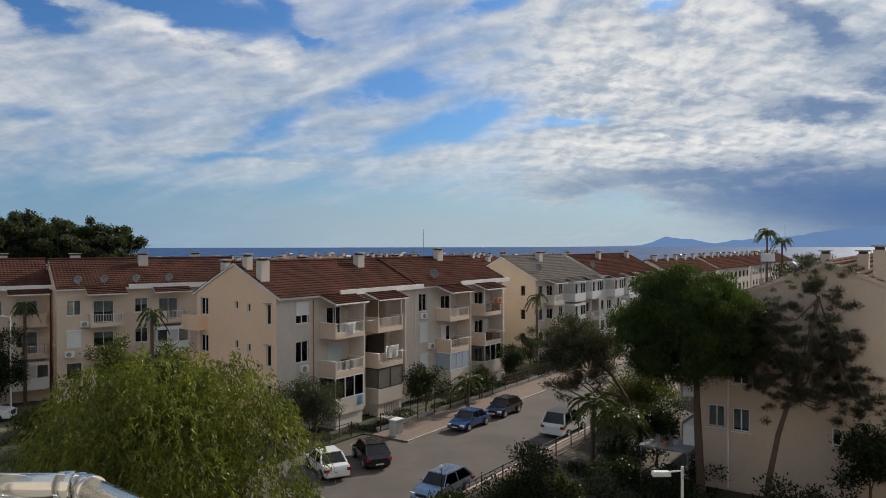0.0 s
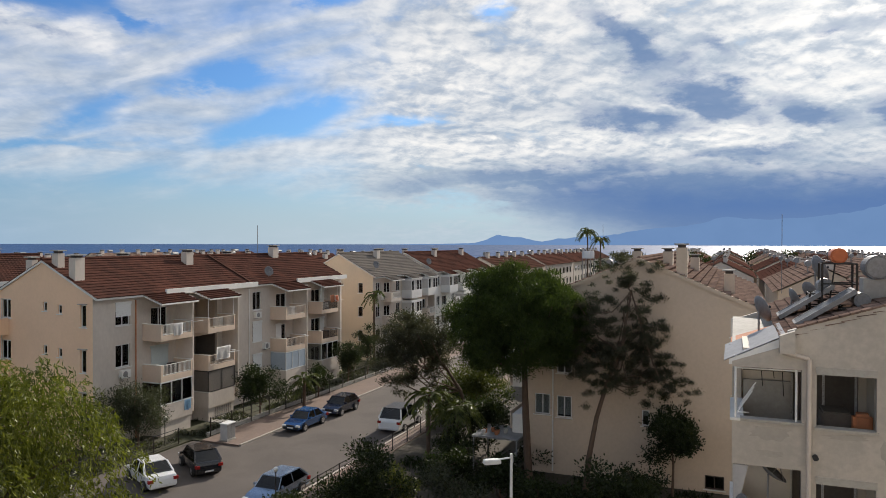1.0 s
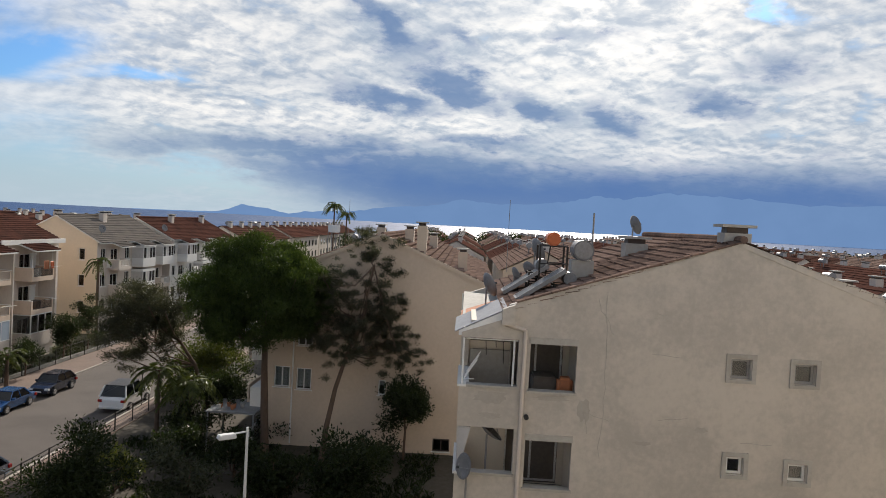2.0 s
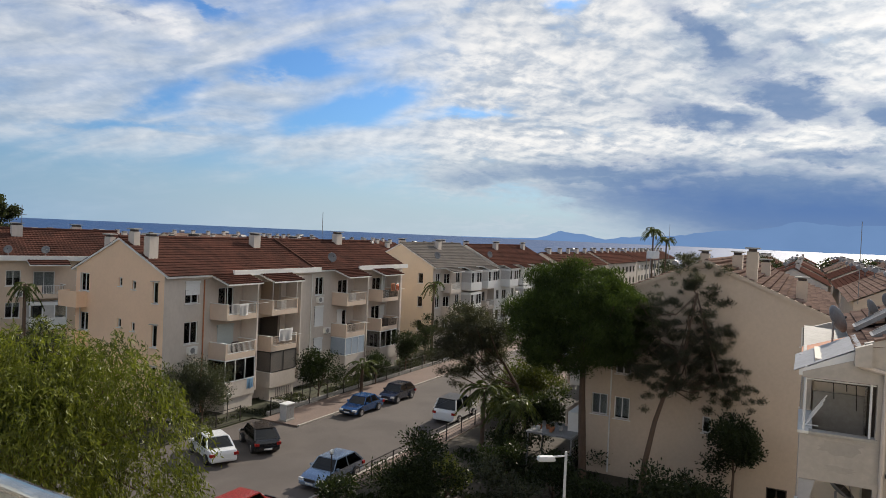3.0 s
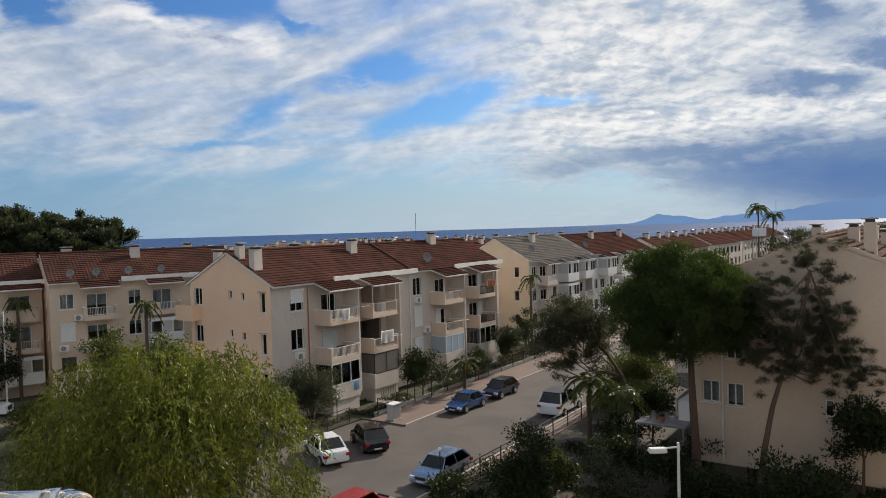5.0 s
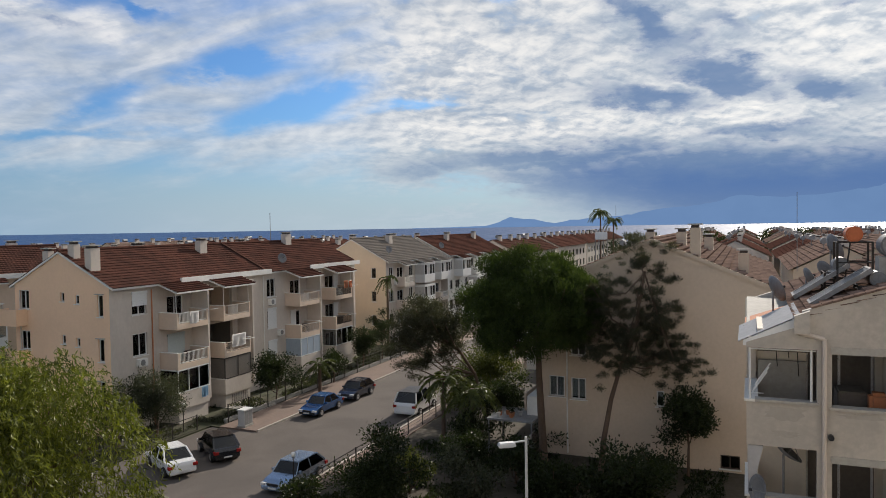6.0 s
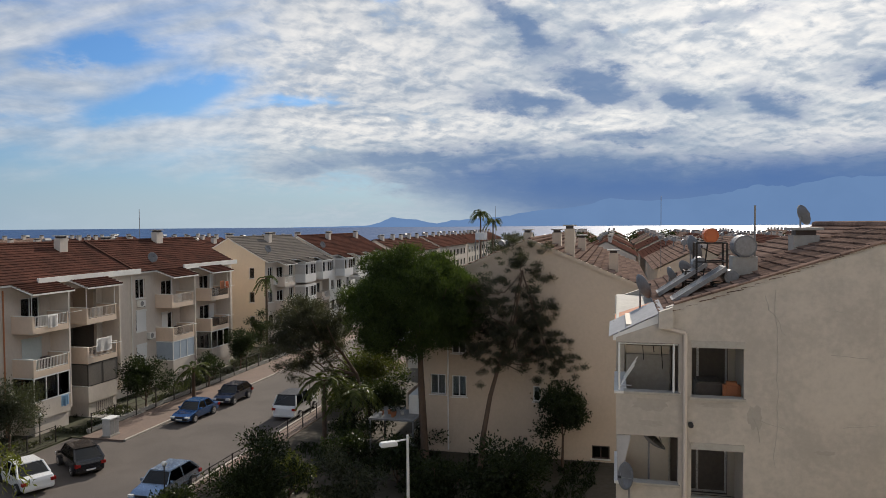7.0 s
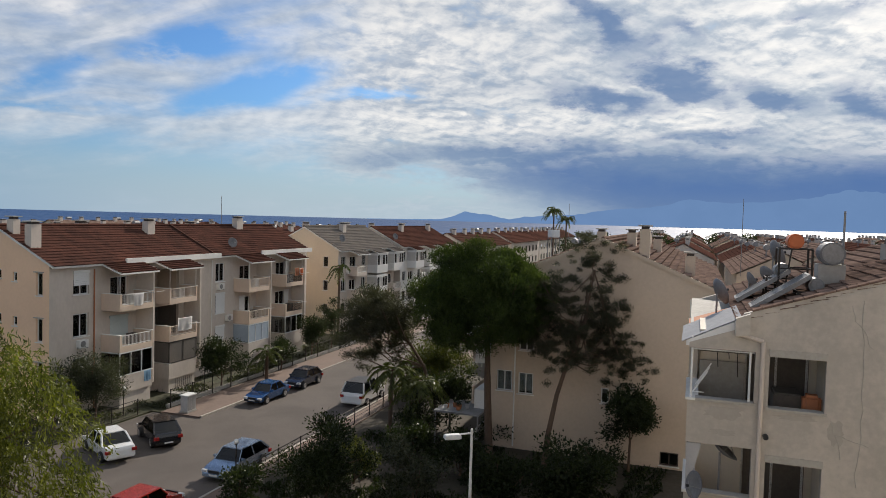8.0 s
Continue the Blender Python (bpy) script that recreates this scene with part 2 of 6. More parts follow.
SHEET_GREY = surface("weathered_white_sheet", (0.40, 0.40, 0.41), (0.30, 0.30, 0.30), 0.7, big=1.2, small=9, bump=0.1)
TANK = surface("galvanised_tank", (0.30, 0.30, 0.30), (0.21, 0.21, 0.21), 0.55, 0.3, big=2, small=12, bump=0)
PALE = surface("pale_render", (0.70, 0.63, 0.53), (0.60, 0.54, 0.46), 0.9)
KERB = surface("kerb_stone", (0.40, 0.36, 0.31), (0.28, 0.25, 0.22), 0.9, big=0.8, small=8)
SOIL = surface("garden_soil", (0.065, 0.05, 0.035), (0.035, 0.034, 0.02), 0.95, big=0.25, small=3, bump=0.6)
GRASS = surface("grass", (0.034, 0.040, 0.016), (0.060, 0.046, 0.026), 0.9, big=0.3, small=5, bump=0.6)
LAND = surface("land", (0.12, 0.11, 0.07), (0.07, 0.085, 0.04), 0.95, big=0.03, small=0.5, bump=0.3)
BARK = surface("bark", (0.13, 0.085, 0.06), (0.07, 0.05, 0.035), 0.95, big=1.5, small=12, bump=0.8, stretch=(1, 1, 0.3))
CURTAIN = surface("curtain_cloth", (0.55, 0.53, 0.50), (0.40, 0.39, 0.38), 0.9, big=1, small=6)
LAUNDRY = surface("white_laundry", (0.75, 0.74, 0.72), (0.62, 0.61, 0.60), 0.9, big=1, small=6)
# dark tone that puts room shade into the colour; also cupboard and screen board
SHADOWROOM = surface("room_shade_and_dark_board", (0.16, 0.14, 0.12), (0.10, 0.09, 0.08), 0.9)
BLUECLOTH = surface("blue_cloth", (0.25, 0.42, 0.58), (0.18, 0.32, 0.47), 0.9)
ORANGE = surface("orange_paint", (0.62, 0.16, 0.05), (0.48, 0.12, 0.04), 0.45, big=2, small=10)
TERRACOTTA = surface("terracotta", (0.48, 0.19, 0.09), (0.36, 0.15, 0.08), 0.85)
RUBBER = surface("rubber", (0.025, 0.025, 0.026), (0.04, 0.04, 0.04), 0.8)
SEA = surface("sea", (0.016, 0.062, 0.17), (0.012, 0.048, 0.14), 0.5, big=0.004, small=0.05, bump=0.6, spec=0.07)
# mountains emit a flat blue: the air's haze is put into their colour
HILL = bpy.data.materials.new("mountain_haze_glow")
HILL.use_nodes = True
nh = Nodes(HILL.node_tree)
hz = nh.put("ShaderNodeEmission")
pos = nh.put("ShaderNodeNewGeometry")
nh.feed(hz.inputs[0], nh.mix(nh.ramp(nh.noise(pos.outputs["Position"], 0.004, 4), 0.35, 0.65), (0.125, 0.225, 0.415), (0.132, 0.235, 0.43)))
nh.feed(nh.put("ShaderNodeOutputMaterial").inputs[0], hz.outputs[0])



def glass(name, tint=(0.80, 0.84, 0.85)):
    m = bpy.data.materials.new(name)
    m.use_nodes = True
    n = Nodes(m.node_tree)
    a, b, f, s, o = (n.put("ShaderNodeBsdfTransparent"), n.put("ShaderNodeBsdfGlossy"), n.put("ShaderNodeFresnel"), n.put("ShaderNodeMixShader"),
                     n.put("ShaderNodeOutputMaterial"))
    a.inputs[0].default_value = (*tint, 1)
    b.inputs["Roughness"].default_value = 0.03
    f.inputs[0].default_value = 1.6
    n.feed(s.inputs[0], f.outputs[0])
    n.feed(s.inputs[1], a.outputs[0])
    n.feed(s.inputs[2], b.outputs[0])
    n.feed(o.inputs[0], s.outputs[0])
    return m


GLASS, CARGLASS = glass("window_glass"), glass("dark_car_glass", (0.08, 0.09, 0.1))


def carpaint(name, colour, rough=0.25, metal=0.2):
    m = surface(name, colour, tuple(c * 0.85 for c in colour), rough, metal, big=0.8, small=30, mixup=0.5, bump=0)
    for node in m.node_tree.nodes:
        if node.type == "BSDF_PRINCIPLED":
            node.inputs["Coat Weight"].default_value, node.inputs["Coat Roughness"].default_value = 0.7, 0.06
    return m


# ---------- building helpers ----------
STREET = 35.0  # the street's bearing, degrees right of +y
U = Vector((math.sin(radians(STREET)), math.cos(radians(STREET)), 0))
V = Vector((math.cos(radians(STREET)), -math.sin(radians(STREET)), 0))


def at(s, d, z=0.0):
    """World place from metres along the street and metres to the right of the eye's line."""
    return U * s + V * d + Vector((0, 0, z))


def street_pose(s, d, z=0.0, turn=0.0):
    """Local x along the street (turn in degrees anticlockwise)."""
    return Matrix.Translation(at(s, d, z)) @ pose(0, 0, 0, 0, 0, 90 - STREET + turn)


def link(name, bm, material, parent=None, m=None, smooth=False):
    me = bpy.data.meshes.new(name)
    bm.to_mesh(me)
    bm.free()
    for x in (material if isinstance(material, (list, tuple)) else [material]):
        me.materials.append(x)
    if smooth:
        me.polygons.foreach_set("use_smooth", [True] * len(me.polygons))
    ob = new(name, me)
    if parent:
        ob.parent = parent
    if m is not None:
        ob.matrix_basis = m
    return ob


def part(name, bm, material, parent, label="", m=None, smooth=False):
    return tagged(link(name, bm, material, parent, m, smooth), label)


def empty(name, m, label, category, group="", kind=""):
    e = new(name)
    e.empty_display_size = 0.3
    e.matrix_basis = m
    return tagged(e, label, category, group, kind)


def box(bm, x0, x1, y0, y1, z0, z1, mi=0):
    vs = [bm.verts.new(p) for p in ((x0, y0, z0), (x1, y0, z0), (x1, y1, z0), (x0, y1, z0), (x0, y0, z1), (x1, y0, z1), (x1, y1, z1), (x0, y1, z1))]
    for f in ((3, 2, 1, 0), (4, 5, 6, 7), (0, 1, 5, 4), (1, 2, 6, 5), (2, 3, 7, 6), (3, 0, 4, 7)):
        bm.faces.new([vs[i] for i in f]).material_index = mi
    return vs


def bar(bm, a, b, r=0.02, n=6, r2=None):
    """A round bar from a to b."""
    a, b = Vector(a), Vector(b)
    r2 = r if r2 is None else r2
    q = (b - a).to_track_quat("Z", "Y")
    rings = []
    for p, rr in ((a, r), (b, r2)):
        rings.append([bm.verts.new(p + q @ Vector((rr * math.cos(2 * math.pi * i / n), rr * math.sin(2 * math.pi * i / n), 0))) for i in range(n)])
    for i in range(n):
        bm.faces.new((rings[0][i], rings[0][(i + 1) % n], rings[1][(i + 1) % n], rings[1][i]))
    bm.faces.new(rings[0][::-1])
    bm.faces.new(rings[1])


def prism(bm, outline, x0, x1, axis="x", mi=0):
    """An outline of 2D points swept along an axis (x: points are y, z; y: points are x, z; z: points are x, y)."""
    def p3(p, t):
        return {"x": (t, p[0], p[1]), "y": (p[0], t, p[1]), "z": (p[0], p[1], t)}[axis]
    a = [bm.verts.new(p3(p, x0)) for p in outline]
    b = [bm.verts.new(p3(p, x1)) for p in outline]
    k = len(outline)
    for i in range(k):
        bm.faces.new((a[i], a[(i + 1) % k], b[(i + 1) % k], b[i])).material_index = mi
    bm.faces.new(a[::-1]).material_index = mi
    bm.faces.new(b).material_index = mi
    bmesh.ops.recalc_face_normals(bm, faces=bm.faces[-(k + 2):])


def B():
    return bmesh.new()

# ---------- ground, road, sea ----------
def slab(name, s0, s1, d0, d1, z0, z1, material, label, category=""):
    bm = B()
    box(bm, s0, s1, -d1, -d0, z0, z1)
    return tagged(link(name, bm, material, None, street_pose(0, 0)), label, category or name, kind="structure")


bm = B()
pts = [(-2600, -300), (3200, -300), (3200, 330), (900, 400), (300, 330), (-100, 345), (-500, 300), (-2600, 330)]
prism(bm, pts, -2.0, -0.06, "z")
tagged(link("ground", bm, LAND), "dry brown and green land down to the shore", "ground", kind="structure")
bm = B()
box(bm, -4700, 4700, 250, 4950, -3.0, -1.2)
tagged(link("water", bm, SEA), "deep blue open sea with glitter", "sea", kind="structure")
slab("road", -40, 190, -32.2, -23.0, -0.05, 0.0, ASPHALT, "worn grey asphalt street with tyre marks", "road")
slab("parking_bay", 20, 41.4, -36.3, -32.2, -0.05, 0.004, ASPHALT, "asphalt parking bay beside the street", "parking bay")
slab("side_road", 12, 20, -120, -32.2, -0.05, 0.002, ASPHALT, "grey asphalt side road", "road")
slab("pavement", 41.4, 190, -35.6, -32.35, -0.05, 0.12, PAVING, "reddish brick pavement with dry soil", "pavement")
slab("pavement_far", -5, 190, -22.85, -21.6, -0.05, 0.12, PAVING, "narrow reddish brick pavement", "pavement")
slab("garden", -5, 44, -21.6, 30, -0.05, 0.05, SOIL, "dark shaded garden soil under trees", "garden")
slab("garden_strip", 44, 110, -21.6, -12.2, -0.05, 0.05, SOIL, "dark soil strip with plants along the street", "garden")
slab("front_garden", 41.4, 190, -40.7, -35.6, -0.05, 0.06, GRASS, "patchy grass and soil in front of flats", "garden")
slab("lawn", 20.2, 41.4, -60, -36.5, -0.05, 0.06, GRASS, "patchy grass under the trees", "garden")
for s in np.arange(41.5, 110, 1.0):
    slab("kerb", s, s + 0.985, -32.35, -32.2, -0.05, 0.14, KERB, "weathered kerb stone beside the street", "kerb")["group"] = "kerb stones"
for s in np.arange(0, 80, 1.0):
    slab("kerb", s, s + 0.985, -23.0, -22.85, -0.05, 0.14, KERB, "weathered kerb stone beside the street", "kerb")["group"] = "kerb stones"

# far mountains across the bay
bm = B()
profile = [(9.5, 0), (13, 4), (15.4, 9), (16.3, 28), (17.3, 62), (18.0, 52), (19.2, 46), (20.2, 26), (20.8, 20), (22, 36), (24, 50), (26, 58), (28, 88), (30, 105), (32, 118), (34.5, 170),
           (37, 150), (40, 160), (43, 190), (45, 235), (47, 215), (50, 265), (53, 260), (56, 250), (60, 220), (66, 240), (74, 120), (80, 0)]
ring, low = [], []
for i in range(len(profile) - 1):
    (a0, h0), (a1, h1) = profile[i], profile[i + 1]
    for k in range(6):
        f = k / 6
        a, h = a0 + (a1 - a0) * f, h0 + (h1 - h0) * f
        h += (3 + 0.05 * h) * (noise.noise(Vector((a * 1.7, 3.1, 0))) + 0.5 * noise.noise(Vector((a * 5.0, 9.1, 0))))
        x, y = math.sin(radians(a)), math.cos(radians(a))
        low.append((bm.verts.new((x * 4450, y * 4450, -3)), bm.verts.new((x * 4700, y * 4700, -3))))
        ring.append(bm.verts.new((x * 4600, y * 4600, max(h, 0) + 1)))
for i in range(len(ring) - 1):
    bm.faces.new((low[i][0], low[i + 1][0], ring[i + 1], ring[i]))
    bm.faces.new((low[i][1], ring[i], ring[i + 1], low[i + 1][1]))
tagged(link("backdrop_mountains", bm, HILL, smooth=True), "blue mountains across the bay, haze put in as a glow", "mountains", kind="structure")

# ---------- houses ----------
def panel(bm, F, w, h, holes=(), t=0.25, z0=0.0):
    """A wall in its own frame F (x along, y inwards, z up) with openings right through it."""
    zs = sorted({z0, h, *[v for q in holes for v in (q[2], q[3])]})
    xs = sorted({0.0, w, *[v for q in holes for v in (q[0], q[1])]})
    for za, zb in zip(zs, zs[1:]):
        run = None
        for xa, xb in list(zip(xs, xs[1:])) + [(w, w)]:
            mx, mz = (xa + xb) / 2, (za + zb) / 2
            solid = xb > xa and not any(q[0] < mx < q[1] and q[2] < mz < q[3] for q in holes)
            if solid and run is None:
                run = xa
            if not solid and run is not None:
                for v in box(bm, run, xa, 0, t, za, zb):
                    v.co = F @ v.co
                run = None


WINDOW_PARTS = {}


def window(parent, F, x, z, w, h, style="double", sill=True, cover=0.0, mat=None):
    """A window in a wall frame: frame, panes, sill and, behind, a curtain or lowered shutter."""
    key = (round(w, 2), round(h, 2), style, mat.name if mat else "")
    if key not in WINDOW_PARTS:
        f, p = B(), B()
        e = 0.07
        box(f, 0, w, 0.10, 0.16, 0, e), box(f, 0, w, 0.10, 0.16, h - e, h)
        bars = {"double": [0, w / 2 - e / 2, w - e], "single": [0, w - e], "triple": [0, w / 3 - e / 2, 2 * w / 3 - e / 2, w - e], "small": [0, w - e]}[style]
        for b in bars:
            box(f, b, b + e, 0.10, 0.16, e, h - e)
        for b0, b1 in zip(bars, bars[1:]):
            box(p, b0 + e, b1, 0.125, 0.135, e, h - e)
        made = []
        for nm, bm in (("frame", f), ("pane", p)):
            me = bpy.data.meshes.new(nm)
            bm.to_mesh(me), bm.free()
            me.materials.append((mat or FRAME) if nm == "frame" else GLASS)
            made.append(me)
        s = B()
        box(s, -0.08, w + 0.08, -0.07, 0.10, -0.06, 0.0)
        me = bpy.data.meshes.new("sill")
        s.to_mesh(me), s.free()
        me.materials.append(WHITE)
        made.append(me)
        c = B()
        n = max(4, int(w / 0.12))
        for i in range(n):
            xa, xb = w * i / n, w * (i + 1) / n
            ya, yb = 0.22 + 0.03 * (i % 2), 0.22 + 0.03 * ((i + 1) % 2)
            c.faces.new([c.verts.new(q) for q in ((xa, ya, 0), (xb, yb, 0), (xb, yb, h), (xa, ya, h))])
        me = bpy.data.meshes.new("curtain")
        c.to_mesh(me), c.free()
        me.materials.append(CURTAIN)
        made.append(me)
        WINDOW_PARTS[key] = made
    fr, pa, si, cu = WINDOW_PARTS[key]
    top = new("window", fr)
    top.parent, top.matrix_basis = parent, F @ Matrix.Translation((x, 0, z))
    q = new("pane", pa)
    q.parent = top
    if sill:
        q = new("sill", si)
        q.parent = top
    if cover > 0:
        q = new("curtain", cu)
        q.parent, q.matrix_basis = top, Matrix.Translation((0, 0, h * (1 - cover))) @ Matrix.Diagonal((1, 1, cover, 1))
    return top


def tiles(bm, x0, x1, y0, z0, y1, z1, course=0.38, col=0.15, lip=0.085, wave=0.035):
    """Stepped courses of wavy roof tiles from the eave (y0, z0) up to the ridge (y1, z1)."""
    run = math.hypot(y1 - y0, z1 - z0)
    n, k = max(2, int(run / course)), max(2, int((x1 - x0) / col))
    sy, sz = (y1 - y0) / run, (z1 - z0) / run
    ny, nz = (-sz, sy) if sy > 0 else (sz, -sy)
    rnd = random.Random(int(x0 * 7 + y0 * 3) + 5)
    for i in range(n):
        a, b = run * i / n, run * (i + 1) / n
        lo, hi, under = [], [], []
        for j in range(k + 1):
            x = x0 + (x1 - x0) * j / k
            u = (wave if j % 2 else 0.0) + rnd.uniform(-0.008, 0.008)
            for row, t, lift in ((lo, a, lip + u), (hi, b, u * 0.6), (under, a, -0.01)):
                row.append(bm.verts.new((x, y0 + sy * t + ny * lift, z0 + sz * t + nz * lift)))
        for j in range(k):
            bm.faces.new((lo[j], lo[j + 1], hi[j + 1], hi[j]))
            bm.faces.new((under[j], under[j + 1], lo[j + 1], lo[j]))


def ridge_caps(bm, a, b, step=0.4, r=0.13):
    a, b = Vector(a), Vector(b)
    n = max(2, int((b - a).length / step))
    for i in range(n):
        p, q = a.lerp(b, i / n), a.lerp(b, (i + 1.08) / n)
        bar(bm, p + Vector((0, 0, 0.0)), q + Vector((0, 0, 0.02)), r, 8, r * 0.85)


def chimney(parent, x, y, z0, z1, w=0.7, t=0.7, mat=None):
    """A plastered stack, a block coloured dark as vent-gap shade, and a cap slab."""
    c = B()
    box(c, x - w / 2, x + w / 2, y - t / 2, y + t / 2, z0, z1)
    ob = part("chimney", c, mat or CREAM, parent, "plastered chimney stack")
    c = B()
    box(c, x - w / 2 + 0.08, x + w / 2 - 0.08, y - t / 2 + 0.08, y + t / 2 - 0.08, z1, z1 + 0.16)
    part("vent", c, DARKWOOD, ob)
    c = B()
    box(c, x - w / 2 - 0.1, x + w / 2 + 0.1, y - t / 2 - 0.1, y + t / 2 + 0.1, z1 + 0.16, z1 + 0.24)
    part("cap", c, CONCRETE, ob)
    return ob


def balcony(parent, x0, x1, depth, z, high=1.05, rail_from=0.35, wall_mat=None, lattice=WHITE):
    """A balcony on the front wall: slab, solid side parapets, front parapet turning into a metal railing."""
    wall_mat = wall_mat or CREAM
    t, c = 0.12, B()
    box(c, x0, x1, -depth, 0, z - 0.18, z)
    ob = part("balcony", c, wall_mat, parent)
    c = B()
    box(c, x0, x0 + t, -depth, 0, z, z + high)
    box(c, x1 - t, x1, -depth, 0, z, z + high)
    xm = x0 + (x1 - x0) * rail_from
    if xm > x0 + t:
        box(c, x0 + t, xm, -depth, -depth + t, z, z + high)
    box(c, xm, x1 - t, -depth, -depth + t, z, z + 0.22)
    part("parapet", c, wall_mat, ob)
    c = B()
    if xm < x1 - t:
        for zz in (z + 0.30, z + high - 0.03):
            box(c, xm, x1 - t, -depth + 0.04, -depth + 0.08, zz - 0.025, zz + 0.025)
        n = int((x1 - t - xm) / 0.13)
        for i in range(n + 1):
            xx = xm + (x1 - t - xm) * i / max(n, 1)
            box(c, xx - 0.012, xx + 0.012, -depth + 0.045, -depth + 0.07, z + 0.2, z + high - 0.03)
        part("railing", c, lattice, ob, "painted metal railing")
    for xa, xb in ((x0 - 0.03, x0 + t + 0.03), (x1 - t - 0.03, x1 + 0.03)):
        c = B()
        box(c, xa, xb, -depth - 0.03, 0, z + high, z + high + 0.05)
        part("coping", c, WHITE, ob)
    return ob


def canopy(parent, x0, x1, y0, z0, y1, z1, mat=None):
    """A small tiled roof over a balcony."""
    c = B()
    tiles(c, x0, x1, y0, z0, y1, z1, 0.33, 0.15)
    ob = tagged(part("canopy", c, mat or TILE_DARK, parent, "small dark tiled canopy over a balcony"), kind="stuff")
    c = B()
    prism(c, [(y0 - 0.02, z0 - 0.12), (y0 - 0.02, z0 - 0.02), (y1, z1 - 0.02), (y1, z1 - 0.12)], x0, x1)
    part("board", c, WHITE, ob)
    return ob


def ac_unit(parent, x, y, z):
    c = B()
    box(c, x, x + 0.8, y - 0.32, y, z, z + 0.55)
    ob = part("air_conditioner", c, WHITE, parent, "white air conditioner on brackets")
    c = B()
    bar(c, (x + 0.32, y - 0.33, z + 0.28), (x + 0.32, y - 0.325, z + 0.28), 0.22, 16)
    part("grille", c, GREYMETAL, ob)
    c = B()
    box(c, x + 0.1, x + 0.14, y - 0.35, y, z - 0.05, z), box(c, x + 0.66, x + 0.7, y - 0.35, y, z - 0.05, z)
    part("bracket", c, GREYMETAL, ob)


def block(name, m, L, W, eave, ridge, gable_mat, front_mat, roof_mat, label, front=(), g0=(), gL=(), over=0.45, verge=0.12, group="", loose=0.0, lip=0.042, course=0.38, open_corner=()):
    """The shell of a house: four walls with openings, gables, floors, roof. Returns it and its wall frames."""
    h = empty(name, m, label, "apartment building", group)
    F = {"front": Matrix.Identity(4), "g0": pose(0, W, 0, 0, 0, -90), "gL": pose(L, 0, 0, 0, 0, 90), "back": pose(L, W, 0, 0, 0, 180)}
    t = 0.25
    for nm, fr, w, holes, mat in (("wall_front", "front", L, front, front_mat), ("wall_back", "back", L, (), front_mat)):
        c = B()
        panel(c, F[fr], w, eave, holes)
        part("wall", c, mat, h)
    for fr, holes in (("g0", g0), ("gL", gL)):
        c = B()
        inner = F[fr] @ Matrix.Translation((t + 0.002, 0.003 if fr == "g0" else 0.003, 0))
        hs = [(a - t, b - t, z0, z1) for a, b, z0, z1 in holes]
        panel(c, F[fr] @ Matrix.Translation((t, -0.004, 0)), W - 2 * t, eave, hs)
        cuts = [0.0, *[z for pair in (open_corner if fr == "gL" else ()) for z in pair], eave]
        strips = [(0, t - 0.002, za, zb) for za, zb in zip(cuts[::2], cuts[1::2])] + [(W - t + 0.002, W, 0, eave)]
        for xa, xb, za, zb in strips:
            for q in box(c, xa, xb, -0.004, 0.0, za, zb):
                q.co = F[fr] @ q.co
        k = len(c.verts)
        prism(c, [(0.0, eave), (W, eave), (W / 2, ridge)], -0.004, t, "y")
        c.verts.ensure_lookup_table()
        for v in list(c.verts)[k:]:
            v.co = F[fr] @ v.co
        part("gable_wall", c, gable_mat, h)
    # inner walls and loft floor coloured dark, so windows show unlit room depth
    for q in ((3.12, L - 3.12, 3.0, 3.1), (3.0, 3.1, t + 0.01, W - t - 0.01), (L - 3.1, L - 3.0, t + 0.01, W - t - 0.01)):
        c = B()
        box(c, *q, 0.05, eave - 0.26)
        part("partition", c, SHADOWROOM, h)
    c = B()
    box(c, t + 0.01, L - t - 0.01, t + 0.01, W - t - 0.01, eave - 0.25, eave - 0.05)
    part("loft_floor", c, SHADOWROOM, h)
    slope = (ridge - eave) / (W / 2)
    z_eave = eave - over * slope
    c = B()
    prism(c, [(-over, z_eave), (W / 2, ridge), (W + over, z_eave), (W + over, z_eave + 0.14), (W / 2, ridge + 0.14), (-over, z_eave + 0.14)], -verge, L + verge)
    roof = part("roof", c, WHITE, h, "tiled gable roof with white edge boards")
    c = B()
    tiles(c, -verge, L + verge - loose, -over - 0.05, z_eave + 0.15, W / 2, ridge + 0.15, course, 0.15, lip)
    tiles(c, -verge, L + verge, W + over + 0.05, z_eave + 0.15, W / 2, ridge + 0.15, course, 0.15, lip)
    tagged(part("tiling", c, roof_mat, roof), kind="stuff")
    if loose:
        roof["loose_from"] = L + verge - loose
    c = B()
    ridge_caps(c, (-verge, W / 2, ridge + 0.2), (L + verge, W / 2, ridge + 0.2))
    tagged(part("ridge", c, roof_mat, roof), kind="stuff")
    return h, F


def downpipe(parent, x, y, z0, z1, mat=None):
    c = B()
    bar(c, (x, y, z0), (x, y, z1), 0.05, 8)
    part("downpipe", c, mat or WHITE, parent)


def roof_z(y, W, eave, ridge):
    return ridge + 0.15 - abs(y - W / 2) * (ridge - eave) / (W / 2)


